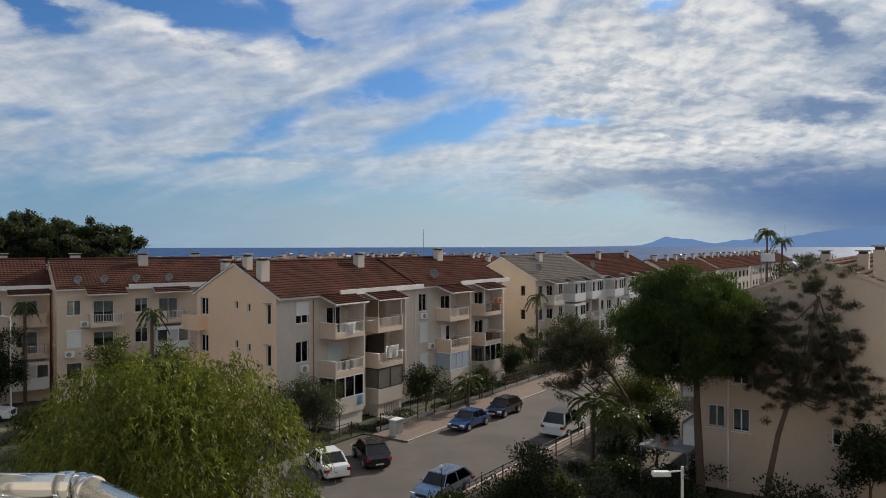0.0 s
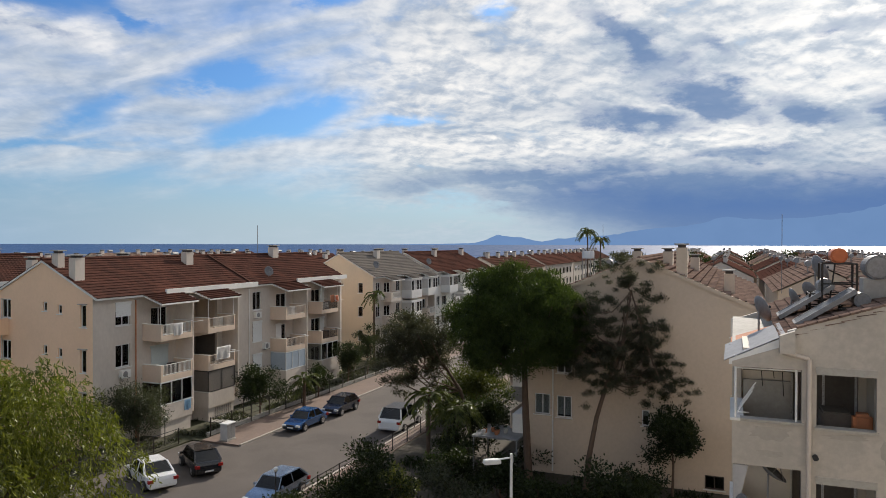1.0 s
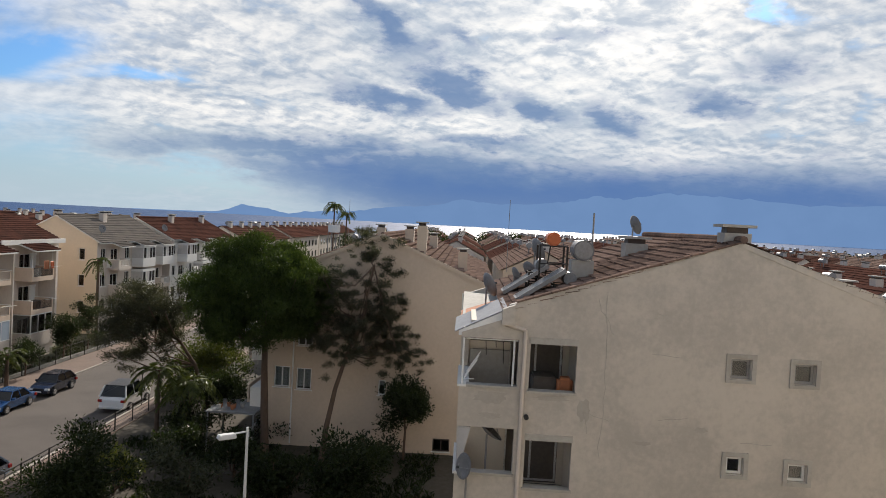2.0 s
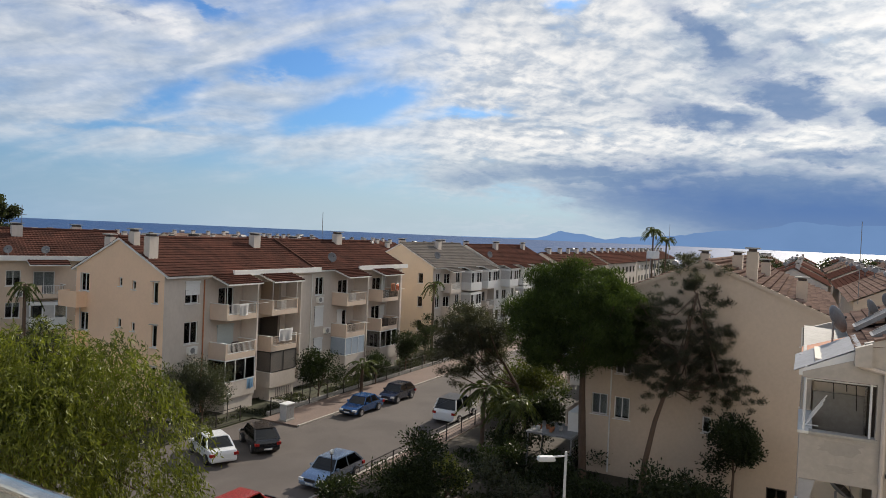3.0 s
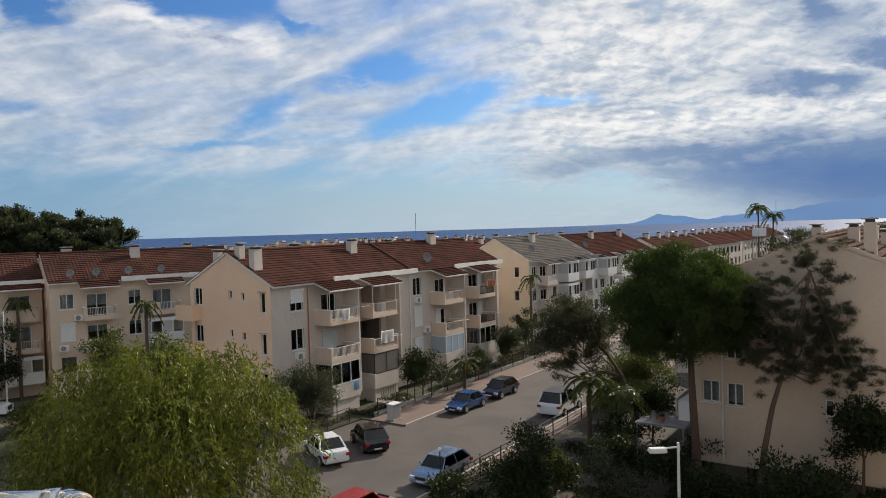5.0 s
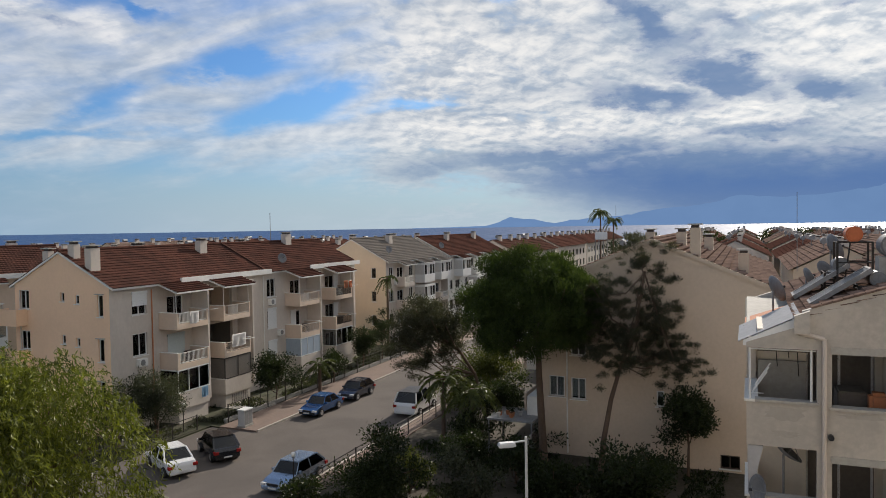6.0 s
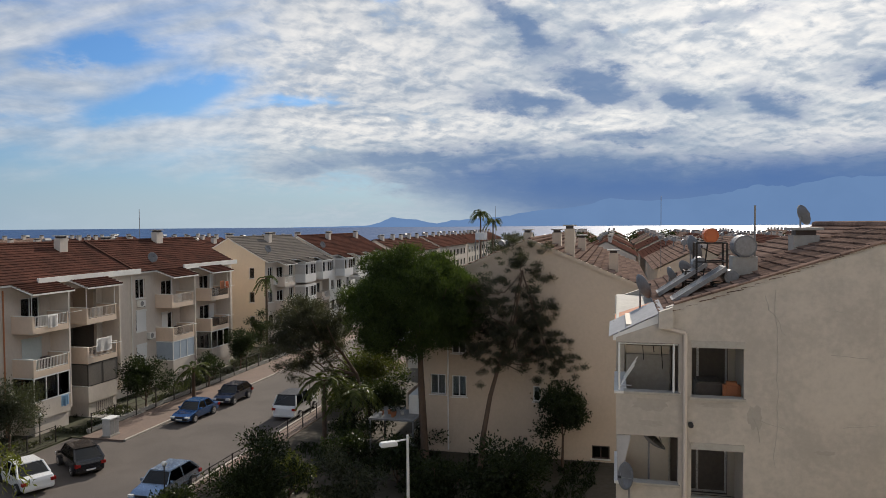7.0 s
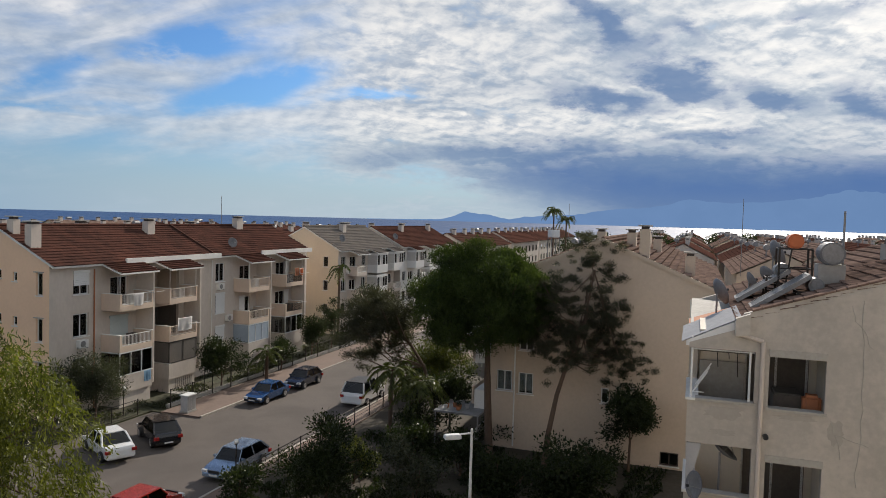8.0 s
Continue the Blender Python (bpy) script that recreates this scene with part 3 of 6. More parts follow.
# --- the long block of flats across the street, two staircases long ---
L1, W1, EAVE1, RIDGE1 = 33.6, 9.5, 10.65, 13.0
fw = [(1.95, 3.3, 8.45, 9.55), (1.95, 3.3, 5.45, 7.1), (1.95, 3.3, 2.4, 4.0), (17.6, 18.9, 8.2, 9.9), (17.6, 18.9, 5.3, 7.0), (17.6, 18.9, 2.3, 4.0)]
doors1 = []
for bx in (5.3, 10.8, 21.2, 27.4):
    for z in (1.3, 4.3, 7.3):
        doors1 += [(bx, bx + 1.7, z, z + 2.2)] if bx != 10.8 or z < 2 else [(9.8, 12.75, z, z + 2.45)]
fw += doors1 + [(10.4, 12.6, 0.35, 1.0)]
gw1 = [(4.75, 5.15, 9.55, 10.2), (6.2, 6.6, 9.4, 10.05), (8.35, 8.9, 8.55, 10.1), (8.35, 8.9, 5.4, 7.0), (8.35, 8.9, 2.4, 4.0), (4.75, 5.15, 6.5, 7.15), (6.2, 6.6, 6.35, 7.0),
       (0.5, 1.5, 8.9, 10.3), (0.5, 1.5, 5.9, 7.3)]
flats, F = block("apartment_block", street_pose(36.4, -40.6), L1, W1, EAVE1, RIDGE1, PEACH, CREAM, TILE_RED,
                 "four-storey cream and peach flats with red tiled roof", fw, gw1)
for i, (a, b, z0, z1) in enumerate(fw):
    door = (a, b, z0, z1) in doors1
    if b - a > 2.8:  # open loggias, with no glazing
        continue
    window(flats, F["front"], a, z0, b - a, z1 - z0, "double" if b - a < 2 else "triple", not door, (0.6, 1.0, 0.8, 0.35, 1.0)[i % 5], None)
for i, (a, b, z0, z1) in enumerate(gw1):
    window(flats, F["g0"], a, z0, b - a, z1 - z0, "small" if b - a < 0.8 else "double", True, (0.0, 0.5, 0.8)[i % 3], FRAME)
DEEP = 1.75  # how far the balconies stand out
PALEBLUE = surface("pale_blue_panel", (0.36, 0.43, 0.50), (0.29, 0.35, 0.42), 0.5, big=1, small=8, bump=0)
for bx, rf, lat in ((4.45, 0.06, WHITE), (9.6, 0.06, CREAM), (20.3, 0.06, CREAM), (26.6, 0.06, IRON)):
    for z in (7.3, 4.3):
        balcony(flats, bx, bx + 3.3, DEEP, z, 1.05, rf, LIT_CREAM, lat)
    balcony(flats, bx, bx + 3.3, DEEP, 1.3, 1.05, 0.99, CREAM)
# ground-floor and balcony enclosures
for bx, z, mat, label in ((9.6, 2.4, IRON, "dark mesh screen closing a balcony"), (20.3, 2.4, PALEBLUE, "pale blue glazed balcony enclosure"), (26.6, 2.4, FRAME, "white framed balcony glazing"),
                          (4.45, 2.4, FRAME, "white framed balcony glazing")):
    fm = FRAME if mat is PALEBLUE else mat
    c = B()
    box(c, bx, bx + 3.3, -DEEP, -DEEP + 0.06, z + 1.62, z + 1.7)
    scr = part("enclosure", c, fm, flats, label)
    for q in [(xx, xx + 0.06, -DEEP, -DEEP + 0.06, z + 0.05, z + 1.62) for xx in np.linspace(bx, bx + 3.24, 4 if mat is not IRON else 3)] + [(bx, bx + 3.3, -DEEP, -DEEP + 0.06, z - 0.02, z + 0.05), (bx, bx + 0.06, -DEEP + 0.06, -0.02, z + 1.62, z + 1.7)]:
        c = B()
        box(c, *q)
        part("bar", c, fm, scr)
    for q in ((bx + 0.05, bx + 3.25, -DEEP + 0.02, -DEEP + 0.04, z + 0.05, z + 1.62), (bx + 0.02, bx + 0.04, -DEEP + 0.06, -0.02, z + 0.05, z + 1.62)):
        c = B()
        box(c, *q)
        part("sheet", c, {"dark_iron": SHADOWROOM, "pale_blue_panel": PALEBLUE, "white_plastic": GLASS}[mat.name], scr)
for bx in (4.45, 9.6, 20.3, 26.6):
    c = B()
    box(c, bx + 0.1, bx + 3.2, -DEEP + 0.1, -0.004, 0.0, 1.12)
    part("plinth", c, CREAM, flats)
# partition fins between the balconies, small canopies, white band under the eave
for x0, x1 in ((4.1, 8.0), (9.3, 13.2), (20.0, 23.9), (26.4, 30.3)):
    canopy(flats, x0, x1, -DEEP - 0.4, 9.95, -0.2, 10.62, TILE_RED)
for x0, x1 in ((6.3, 17.6), (24.0, 33.7)):
    c = B()
    box(c, x0, x1, -0.62, -0.45, 10.42, 10.85)
    part("fascia", c, WHITE, flats, "white fascia band under the roof")
for x in (7.9, 13.4, 24.0, 30.4):
    c = B()
    box(c, x, x + 0.16, -DEEP + 0.1, -0.004, 1.3, 10.2)
    part("fin_wall", c, CREAM, flats)
for x, y in ((3.75, -0.07), (17.0, -0.07), (33.2, -0.07)):
    downpipe(flats, x, y, 0.1, 10.2, TERRACOTTA if x < 4 else None)
ac_unit(flats, 2.2, -0.02, 4.7), ac_unit(flats, 17.7, -0.02, 7.5), ac_unit(flats, 19.0, -0.02, 4.5)
c = B()
box(c, 17.0, 17.14, -0.5, W1 / 2, 10.55, 10.62)
prism(c, [(-0.5, 10.50), (-0.5, 10.74), (W1 / 2, RIDGE1 + 0.36), (W1 / 2, RIDGE1 + 0.1)], 17.0, 17.2)
part("party_ridge", c, TILE_DARK, flats)
for x, y, up, w in ((0.55, 3.9, 0.9, 0.55), (0.55, 2.1, 1.5, 0.8), (13.2, 3.6, 1.0, 0.85), (26.8, 4.3, 1.0, 1.0), (0.6, 6.6, 0.9, 0.5), (21.5, 6.0, 0.8, 0.9), (8.5, 6.2, 0.9, 0.9)):
    z = roof_z(y, W1, EAVE1, RIDGE1)
    chimney(flats, x, y, z - 0.4, z + up, w, 0.6)
def shutter(parent, x, z, w, h, mat=None):
    """A lowered roller shutter: thin slats in side rails below a box."""
    c = B()
    box(c, x - 0.04, x + w + 0.04, -0.10, -0.006, z + h, z + h + 0.2)
    ob = part("shutter", c, mat or FRAME, parent, "white lowered roller shutter")
    c = B()
    n = int(h / 0.11)
    for i in range(n):
        prism(c, [(-0.075, z + h * i / n), (-0.05, z + h * (i + 0.92) / n), (-0.03, z + h * (i + 0.92) / n), (-0.03, z + h * i / n)], x, x + w)
    tagged(part("slats", c, mat or FRAME, ob), kind="stuff")


shutter(flats, 1.95, 9.1, 1.35, 0.85), shutter(flats, 17.6, 5.3, 1.3, 1.7), shutter(flats, 17.6, 2.9, 1.3, 1.1)
shutter(flats, 28.95, 7.35, 0.9, 2.0), shutter(flats, 28.95, 4.35, 0.9, 2.0)
BLIND = surface("pale_green_blind", (0.50, 0.56, 0.55), (0.40, 0.46, 0.46), 0.6, big=1, small=8, bump=0)
shutter(flats, 5.25, 4.32, 1.75, 2.1, BLIND), shutter(flats, 21.15, 4.32, 0.85, 2.1)
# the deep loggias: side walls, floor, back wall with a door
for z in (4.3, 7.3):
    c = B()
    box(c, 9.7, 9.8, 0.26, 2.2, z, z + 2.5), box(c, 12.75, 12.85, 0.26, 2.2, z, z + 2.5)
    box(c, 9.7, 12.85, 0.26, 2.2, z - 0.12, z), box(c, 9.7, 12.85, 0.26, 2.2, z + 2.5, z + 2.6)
    # the lower loggia is coloured dark to stand in for its shade
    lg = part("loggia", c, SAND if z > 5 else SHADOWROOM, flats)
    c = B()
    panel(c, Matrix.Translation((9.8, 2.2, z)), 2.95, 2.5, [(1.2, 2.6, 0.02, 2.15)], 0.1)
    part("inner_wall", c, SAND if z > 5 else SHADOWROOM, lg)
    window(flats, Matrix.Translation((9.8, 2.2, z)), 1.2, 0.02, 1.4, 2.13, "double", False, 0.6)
# poles that carry the canopies, drying racks and washing lines that stick out, thick copings
for x, y in ((4.5, -DEEP + 0.08), (9.7, -DEEP + 0.08), (12.8, -DEEP + 0.08), (20.4, -DEEP + 0.08), (26.7, -DEEP + 0.08), (29.8, -DEEP + 0.08)):
    c = B()
    bar(c, (x, y, 8.4), (x, y, 10.1), 0.03, 6)
    part("canopy_post", c, FRAME, flats)
for x, z in ((7.3, 8.25), (11.6, 5.3), (22.4, 5.3), (28.6, 5.3), (28.9, 8.3)):
    c = B()
    bar(c, (x, -DEEP - 0.85, z + 0.15), (x + 0.8, -DEEP - 0.85, z + 0.15), 0.018, 5)
    rack = part("drying_rack", c, FRAME, flats, "thin white washing rack")
    for k in range(5):
        c = B()
        bar(c, (x + 0.2 * k, -DEEP, z), (x + 0.2 * k, -DEEP - 0.85, z + 0.15), 0.016, 5)
        part("rod", c, FRAME, rack)
for x0, z in ((4.6, 7.3), (9.9, 7.3), (20.6, 7.3), (26.9, 7.3), (4.6, 4.3), (20.6, 4.3), (26.9, 4.3)):
    c = B()
    box(c, x0 + 2.0, x0 + 2.7, -0.8, -0.25, z + 0.005, z + 0.85)
    bmesh.ops.bevel(c, geom=list(c.edges), offset=0.04, segments=1, affect="EDGES")
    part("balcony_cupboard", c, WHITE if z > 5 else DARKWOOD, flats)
# hoods and grilles on the gable windows, cable along the wall
for a, b_, z0, z1 in gw1[2:5]:
    c = B()
    for q in box(c, a - 0.12, b_ + 0.12, -0.16, -0.006, z1 + 0.02, z1 + 0.08):
        q.co = F["g0"] @ q.co
    part("window_hood", c, CONCRETE, flats)
c = B()
bar(c, (-0.05, 8.9, 0.3), (-0.05, 8.9, 10.3), 0.045, 8)
part("downpipe", c, CREAM, flats)
c = B()
for i in range(9):
    box(c, 10.5 + 0.235 * i, 10.52 + 0.235 * i, -DEEP + 0.085, -DEEP + 0.097, 0.3, 1.0)
part("grille", c, IRON, flats)
# a side balcony on the gable
for z in (7.7, 4.7):
    c = B()
    box(c, -0.9, 0, 8.2, 10.3, z, z + 0.15)
    sb = part("side_balcony", c, PEACH, flats)
    for q in ((-0.9, -0.78, 8.2, 10.3), (-0.78, -0.006, 10.18, 10.3), (-0.78, -0.006, 8.2, 8.32)):
        c = B()
        box(c, *q, z + 0.15, z + 1.2)
        part("parapet", c, PEACH, sb)


# --- repeated blocks: next along the street, to the left, and far behind ---
def plain_block(name, m, L, W, eave, ridge, gable_mat, front_mat, roof_mat, label, bays=4, cover=1, group="", balconies=True):
    holes, gh = [], [(W * 0.78, W * 0.78 + 0.7, z + 1.0, z + 2.3) for z in (7.2, 4.3, 1.4)] + [(W * 0.4, W * 0.4 + 0.5, z + 1.5, z + 2.2) for z in (7.2, 4.3)]
    step = L / bays
    for i in range(bays):
        for z in (1.4, 4.3, 7.2):
            holes += [(i * step + 0.8, i * step + 2.0, z + 0.9, z + 2.3), (i * step + 3.0, i * step + 4.8, z, z + 2.2)]
    h, fr = block(name, m, L, W, eave, ridge, gable_mat, front_mat, roof_mat, label, holes, gh, gh, group=group)
    for i, (a, b, z0, z1) in enumerate(holes):
        window(h, fr["front"], a, z0, b - a, z1 - z0, "double", i % 2 == 0, (0.5, 1, 0.7, 0.3, 1.0)[i % 5], None if i % 7 else DARKWOOD)
    for side in ("g0", "gL"):
        for a, b, z0, z1 in gh:
            window(h, fr[side], a, z0, b - a, z1 - z0, "small", True, 0.0)
    if balconies:
        for i in range(bays):
            for k, z in enumerate((1.4, 4.3, 7.2)):
                balcony(h, i * step + 2.6, i * step + 5.4, 1.25, z, 1.0, (0.3, 0.99, 0.1)[(i + k) % 3], front_mat, (WHITE, IRON, WHITE)[(i + k) % 3])
            canopy(h, i * step + 2.3, i * step + 5.7, -1.6, eave - 0.55, -0.2, eave, roof_mat)
    for i in range(bays):
        x = i * step + step * 0.4
        y = W * (0.38 if i % 2 else 0.62)
        z = roof_z(y, W, eave, ridge)
        chimney(h, x, y, z - 0.4, z + 0.95, 0.9, 0.6)
    return h


def glazed_bay(parent, x0, x1, depth, z, high, label="white framed glazed balcony"):
    """A balcony closed in with white panels and a band of windows."""
    c = B()
    box(c, x0, x1, -depth, -0.006, z - 0.12, z + 0.95)
    bay = part("glazed_bay", c, FRAME, parent, label)
    c = B()
    box(c, x0, x1, -depth, -0.006, z + high - 0.3, z + high)
    part("head_panel", c, FRAME, bay)
    n = max(2, round((x1 - x0) / 0.9))
    for i in range(n + 1):
        x = x0 + (x1 - x0 - 0.1) * i / n
        c = B()
        box(c, x, x + 0.1, -depth, -depth + 0.08, z + 0.95, z + high - 0.3)
        part("mullion", c, FRAME, bay)
    for i in range(n):
        xa, xb = x0 + (x1 - x0 - 0.1) * i / n + 0.1, x0 + (x1 - x0 - 0.1) * (i + 1) / n
        c = B()
        box(c, xa, xb, -depth + 0.03, -depth + 0.05, z + 0.95, z + high - 0.3)
        part("pane", c, GLASS if i % 3 != 1 else CURTAIN, bay)
    c = B()
    box(c, x0, x0 + 0.06, -depth + 0.08, -0.006, z + 0.95, z + high - 0.3)
    part("side_pane", c, CURTAIN, bay)


yellow_block = plain_block("apartment_block", street_pose(77.5, -40.6), 17, 9.5, 10.3, 12.9, YELLOW, CREAM, TILE_GREY, "yellow-gabled flats with grey roof and white balconies", 3)
white_block = plain_block("apartment_block", street_pose(95.5, -40.0), 24, 9.5, 10.3, 12.8, CREAM, WHITE, TILE_RED, "white flats with red tiled roof and glazed balconies", 4)
for h, x0, z in ((yellow_block, 8.2, 7.2), (yellow_block, 8.2, 4.3), (yellow_block, 13.8, 7.2), (white_block, 2.4, 7.2), (white_block, 14.4, 4.3), (white_block, 8.4, 4.3), (white_block, 20.4, 7.2)):
    glazed_bay(h, x0, x0 + 3.4, 1.45, z, 2.5)
ac_unit(yellow_block, 2.1, -0.02, 7.3), ac_unit(yellow_block, 6.6, -0.02, 4.6)
BAY = 55.0
left_a = plain_block("apartment_block", Matrix.Translation((-35, 64.8, 0)) @ pose(0, 0, 0, 0, 0, 90 - BAY), 17.5, 9.5, 10.65, 13.0, PEACH, LIT_CREAM, TILE_RED,
                     "cream flats with red tiled roof and satellite dishes", 3)
left_b = plain_block("apartment_block", Matrix.Translation((-35 - 17.6 * 0.819 - 2, 64.8 - 17.6 * 0.574 + 2.9, 0)) @ pose(0, 0, 0, 0, 0, 90 - BAY), 17.4, 9.5, 10.65, 13.0, PEACH, LIT_CREAM,
                     TILE_RED, "peach flats with red tiled roof beside the road", 3)

for h in (left_a, left_b):
    for x, z in ((1.9, 7.0), (0.6, 4.3), (2.1, 4.2), (13.2, 4.4), (7.4, 7.1)):
        ac_unit(h, x, -0.02, z)
    glazed_bay(h, 8.3, 11.4, 1.3, 4.3, 2.4), glazed_bay(h, 14.2, 17.2, 1.3, 1.4, 2.4)
    shutter(h, 0.8, 5.2, 1.2, 1.4)
    c = B()
    box(c, 6.0, 17.6, -0.62, -0.48, 10.4, 10.85)
    part("fascia", c, WHITE, h, "white fascia band under the roof")

# --- the house with the bare gable, across the garden ---
LR, WR, EAVER, RIDGER = 30.0, 13.6, 10.5, 13.35
gr = [(0.45, 1.45, 3.7, 5.0), (1.85, 2.8, 3.6, 4.95), (1.85, 2.8, 6.35, 7.7), (7.0, 7.45, 3.55, 4.5), (12.0, 12.35, 5.8, 7.15), (12.1, 12.6, 2.6, 3.95), (10.55, 11.6, 0.25, 1.05), (11.9, 12.5, 9.1, 10.2)]
right_house, F = block("apartment_block", street_pose(44 + LR, -12, 0, 180), LR, WR, EAVER, RIDGER, SAND, SAND, TILE_PALE,
                       "sand-coloured house with bare gable and tiled roof", (), (), gr, over=0.3, verge=0.05, lip=0.15, course=0.44)
for o in right_house.children:
    if o.name.split(".")[0] == "roof":
        o.data.materials[0] = SAND
for i, (a, b, z0, z1) in enumerate(gr):
    window(right_house, F["gL"], a, z0, b - a, z1 - z0, "double" if b - a > 0.7 else "small", True, (1.0, 0.9, 0.5, 0.4, 0.8, 0.3, 0, 1.0)[i], FRAME if i in (0, 1, 2, 3, 7) else DARKWOOD)
c = B()
bar(c, (LR + 0.06, 1.62, 0.2), (LR + 0.06, 1.62, 9.8), 0.05, 8)
part("downpipe", c, WHITE, right_house)
# glazed porch and shelf with flower pots at the street corner
for q in ((LR - 2.6, LR + 0.02, -1.0, -0.004, 2.3, 3.55), (LR - 2.6, LR + 0.02, -1.0, -0.004, 5.3, 6.2), (LR - 2.6, LR + 0.02, -1.0, -0.9, 0.1, 0.9)):
    c = B()
    box(c, *q)
    part("porch_parapet", c, WHITE, right_house, "white porch parapet")
for z in (8.9, 6.15, 3.4):
    c = B()
    box(c, LR - 5.2, LR - 0.4, -1.3, -0.004, z - 0.9, z - 0.75)
    box(c, LR - 5.2, LR - 0.4, -1.3, -1.2, z - 0.75, z + 0.2)
    part("balcony", c, SAND, right_house)
c = B()
box(c, LR - 1.5, LR + 1.6, -3.2, -0.2, 2.25, 2.35)
for x, y in ((LR + 1.5, -3.1), (LR + 1.5, -0.3), (LR - 1.4, -3.1)):
    box(c, x - 0.04, x + 0.04, y - 0.04, y + 0.04, 0.05, 2.25)
part("terrace_shelf", c, GREYMETAL, right_house, "thin grey terrace roof on posts")
# a raised rendered edge along the gable, chimneys
c = B()
for y0, z0, y1, z1 in ((-0.3, EAVER - 0.13, WR / 2, RIDGER), (WR + 0.3, EAVER - 0.13, WR / 2, RIDGER)):
    prism(c, [(y0, z0 + 0.02), (y0, z0 + 0.24), (y1, z1 + 0.24), (y1, z1 + 0.02)], LR - 0.1, LR + 0.10)
part("verge", c, SAND, right_house)
for x, y, up, w in ((29.4, 9.2, 1.7, 0.55), (24.0, 8.0, 0.9, 1.0), (18.0, 9.4, 1.0, 0.8), (27.0, 11.8, 1.2, 0.5), (12.0, 8.3, 0.9, 1.0), (20, 5.5, 0.9, 0.9)):
    z = roof_z(y, WR, EAVER, RIDGER)
    chimney(right_house, x, y, z - 0.4, z + up, w, 0.6, SAND)

# --- the weathered house with open balconies, closest on the right ---
LC, WC, EAVEC, RIDGEC = 11.0, 15.2, 11.25, 14.03
gc = [(0.25, 1.62, 9.78, 11.12), (1.95, 3.25, 9.70, 11.2), (0.25, 1.62, 7.3, 8.6), (1.95, 3.25, 6.95, 8.48), (0.45, 1.62, 4.5, 5.8), (1.95, 3.25, 4.2, 5.7),
      (7.5, 8.05, 10.4, 10.95), (9.25, 9.8, 10.35, 10.9), (7.55, 8.0, 7.72, 8.2), (9.25, 9.75, 7.62, 8.1), (7.55, 8.0, 4.95, 5.4), (9.25, 9.75, 4.9, 5.35)]
front_c = [(LC - 2.6, LC, 9.78, 11.12), (LC - 2.6, LC, 7.3, 8.6), (LC - 2.6, LC - 0.35, 4.2, 5.8)]
near, F = block("apartment_block", street_pose(20 + LC, 0, 0.17, 180), LC, WC, EAVEC, RIDGEC, OLD, OLD, TILE_PALE,
                "weathered beige house with cracked render and open balconies", front_c, (), gc, over=-1.2, verge=0.03, loose=4.8, open_corner=((7.3, 8.6), (9.78, 11.12)))
for o in near.children:
    if o.name.split(".")[0] == "roof":
        o.data.materials[0] = OLD
c = B()
box(c, 0.02, LC - 0.02, 0.02, WC - 0.02, -0.2, -0.004)
part("plinth", c, CONCRETE, near)
for y0, y1 in ((0.0, 1.45), (WC - 1.45, WC)):
    c = B()
    box(c, 0.0, LC - 0.25, y0, y1, EAVEC + 0.005, EAVEC + 0.11)
    part("eave_deck", c, CONCRETE, near)
for i, (a, b, z0, z1) in enumerate(gc[6:]):
    window(near, F["gL"], a, z0, b - a, z1 - z0, "small", False, 0.0, FRAME if i in (2, 3) else GREYMETAL)
    c = B()
    for q in box(c, a - 0.14, b + 0.14, -0.05, -0.005, z0 - 0.12, z0 - 0.02) + box(c, a - 0.14, b + 0.14, -0.05, -0.005, z1 + 0.02, z1 + 0.14) + box(c, a - 0.14, a - 0.02, -0.05, -0.005, z0 - 0.02, z1 + 0.02) + box(c, b + 0.02, b + 0.14, -0.05, -0.005, z0 - 0.02, z1 + 0.02):
        q.co = F["gL"] @ q.co
    part("surround", c, CONCRETE, near, "raw cement window surround")
# loggias: floors, back walls with balcony doors, frames of the openings
for z in (8.9, 6.1, 3.3):
    c = B()
    box(c, LC - 2.75, LC - 0.26, 0.26, 3.6, z - 0.16, z)
    box(c, LC - 2.75, LC - 0.26, 3.45, 3.6, z, z + 2.6)
    box(c, LC - 2.75, LC - 0.26, 0.26, 3.6, z + 2.62, z + 2.68)
    log = part("loggia", c, PALE, near)
    c = B()
    panel(c, Matrix.Translation((LC - 2.8, 0.26, z)) @ pose(0, 0, 0, 0, 0, 90), 3.2, 2.6, [(1.3, 3.0, 0.02, 2.2)], 0.08)
    part("inner_wall", c, PALE, log)
    window(near, Matrix.Translation((LC - 2.9, 0.26, z)) @ pose(0, 0, 0, 0, 0, 90), 1.3, 0.02, 1.7, 2.18, "double", False, 0.35 if z > 7 else 0.6)
    for a, b, z0, z1 in [g for g in gc[:6] if z < g[2] < z + 2.0]:
        for nm, q6 in (("ledge", (a - 0.05, b + 0.05, -0.06, 0.27, z0 - 0.05, z0 + 0.02)), ("lintel", (a - 0.02, b + 0.02, -0.04, 0.2, z1 - 0.16, z1 + 0.02))):
            if nm == "ledge" or a > 1.9:
                c = B()
                for q in box(c, *q6):
                    q.co = F["gL"] @ q.co
                part(nm, c, CONCRETE, near)
for x, y in ((LC - 0.07, 0.08), (LC - 1.35, 0.08), (LC - 0.07, 1.5)):
    c = B()
    bar(c, (x, y, 9.78), (x, y, 11.4), 0.03, 8)
    part("awning_post", c, FRAME, near, "thin white awning post")
c = B()
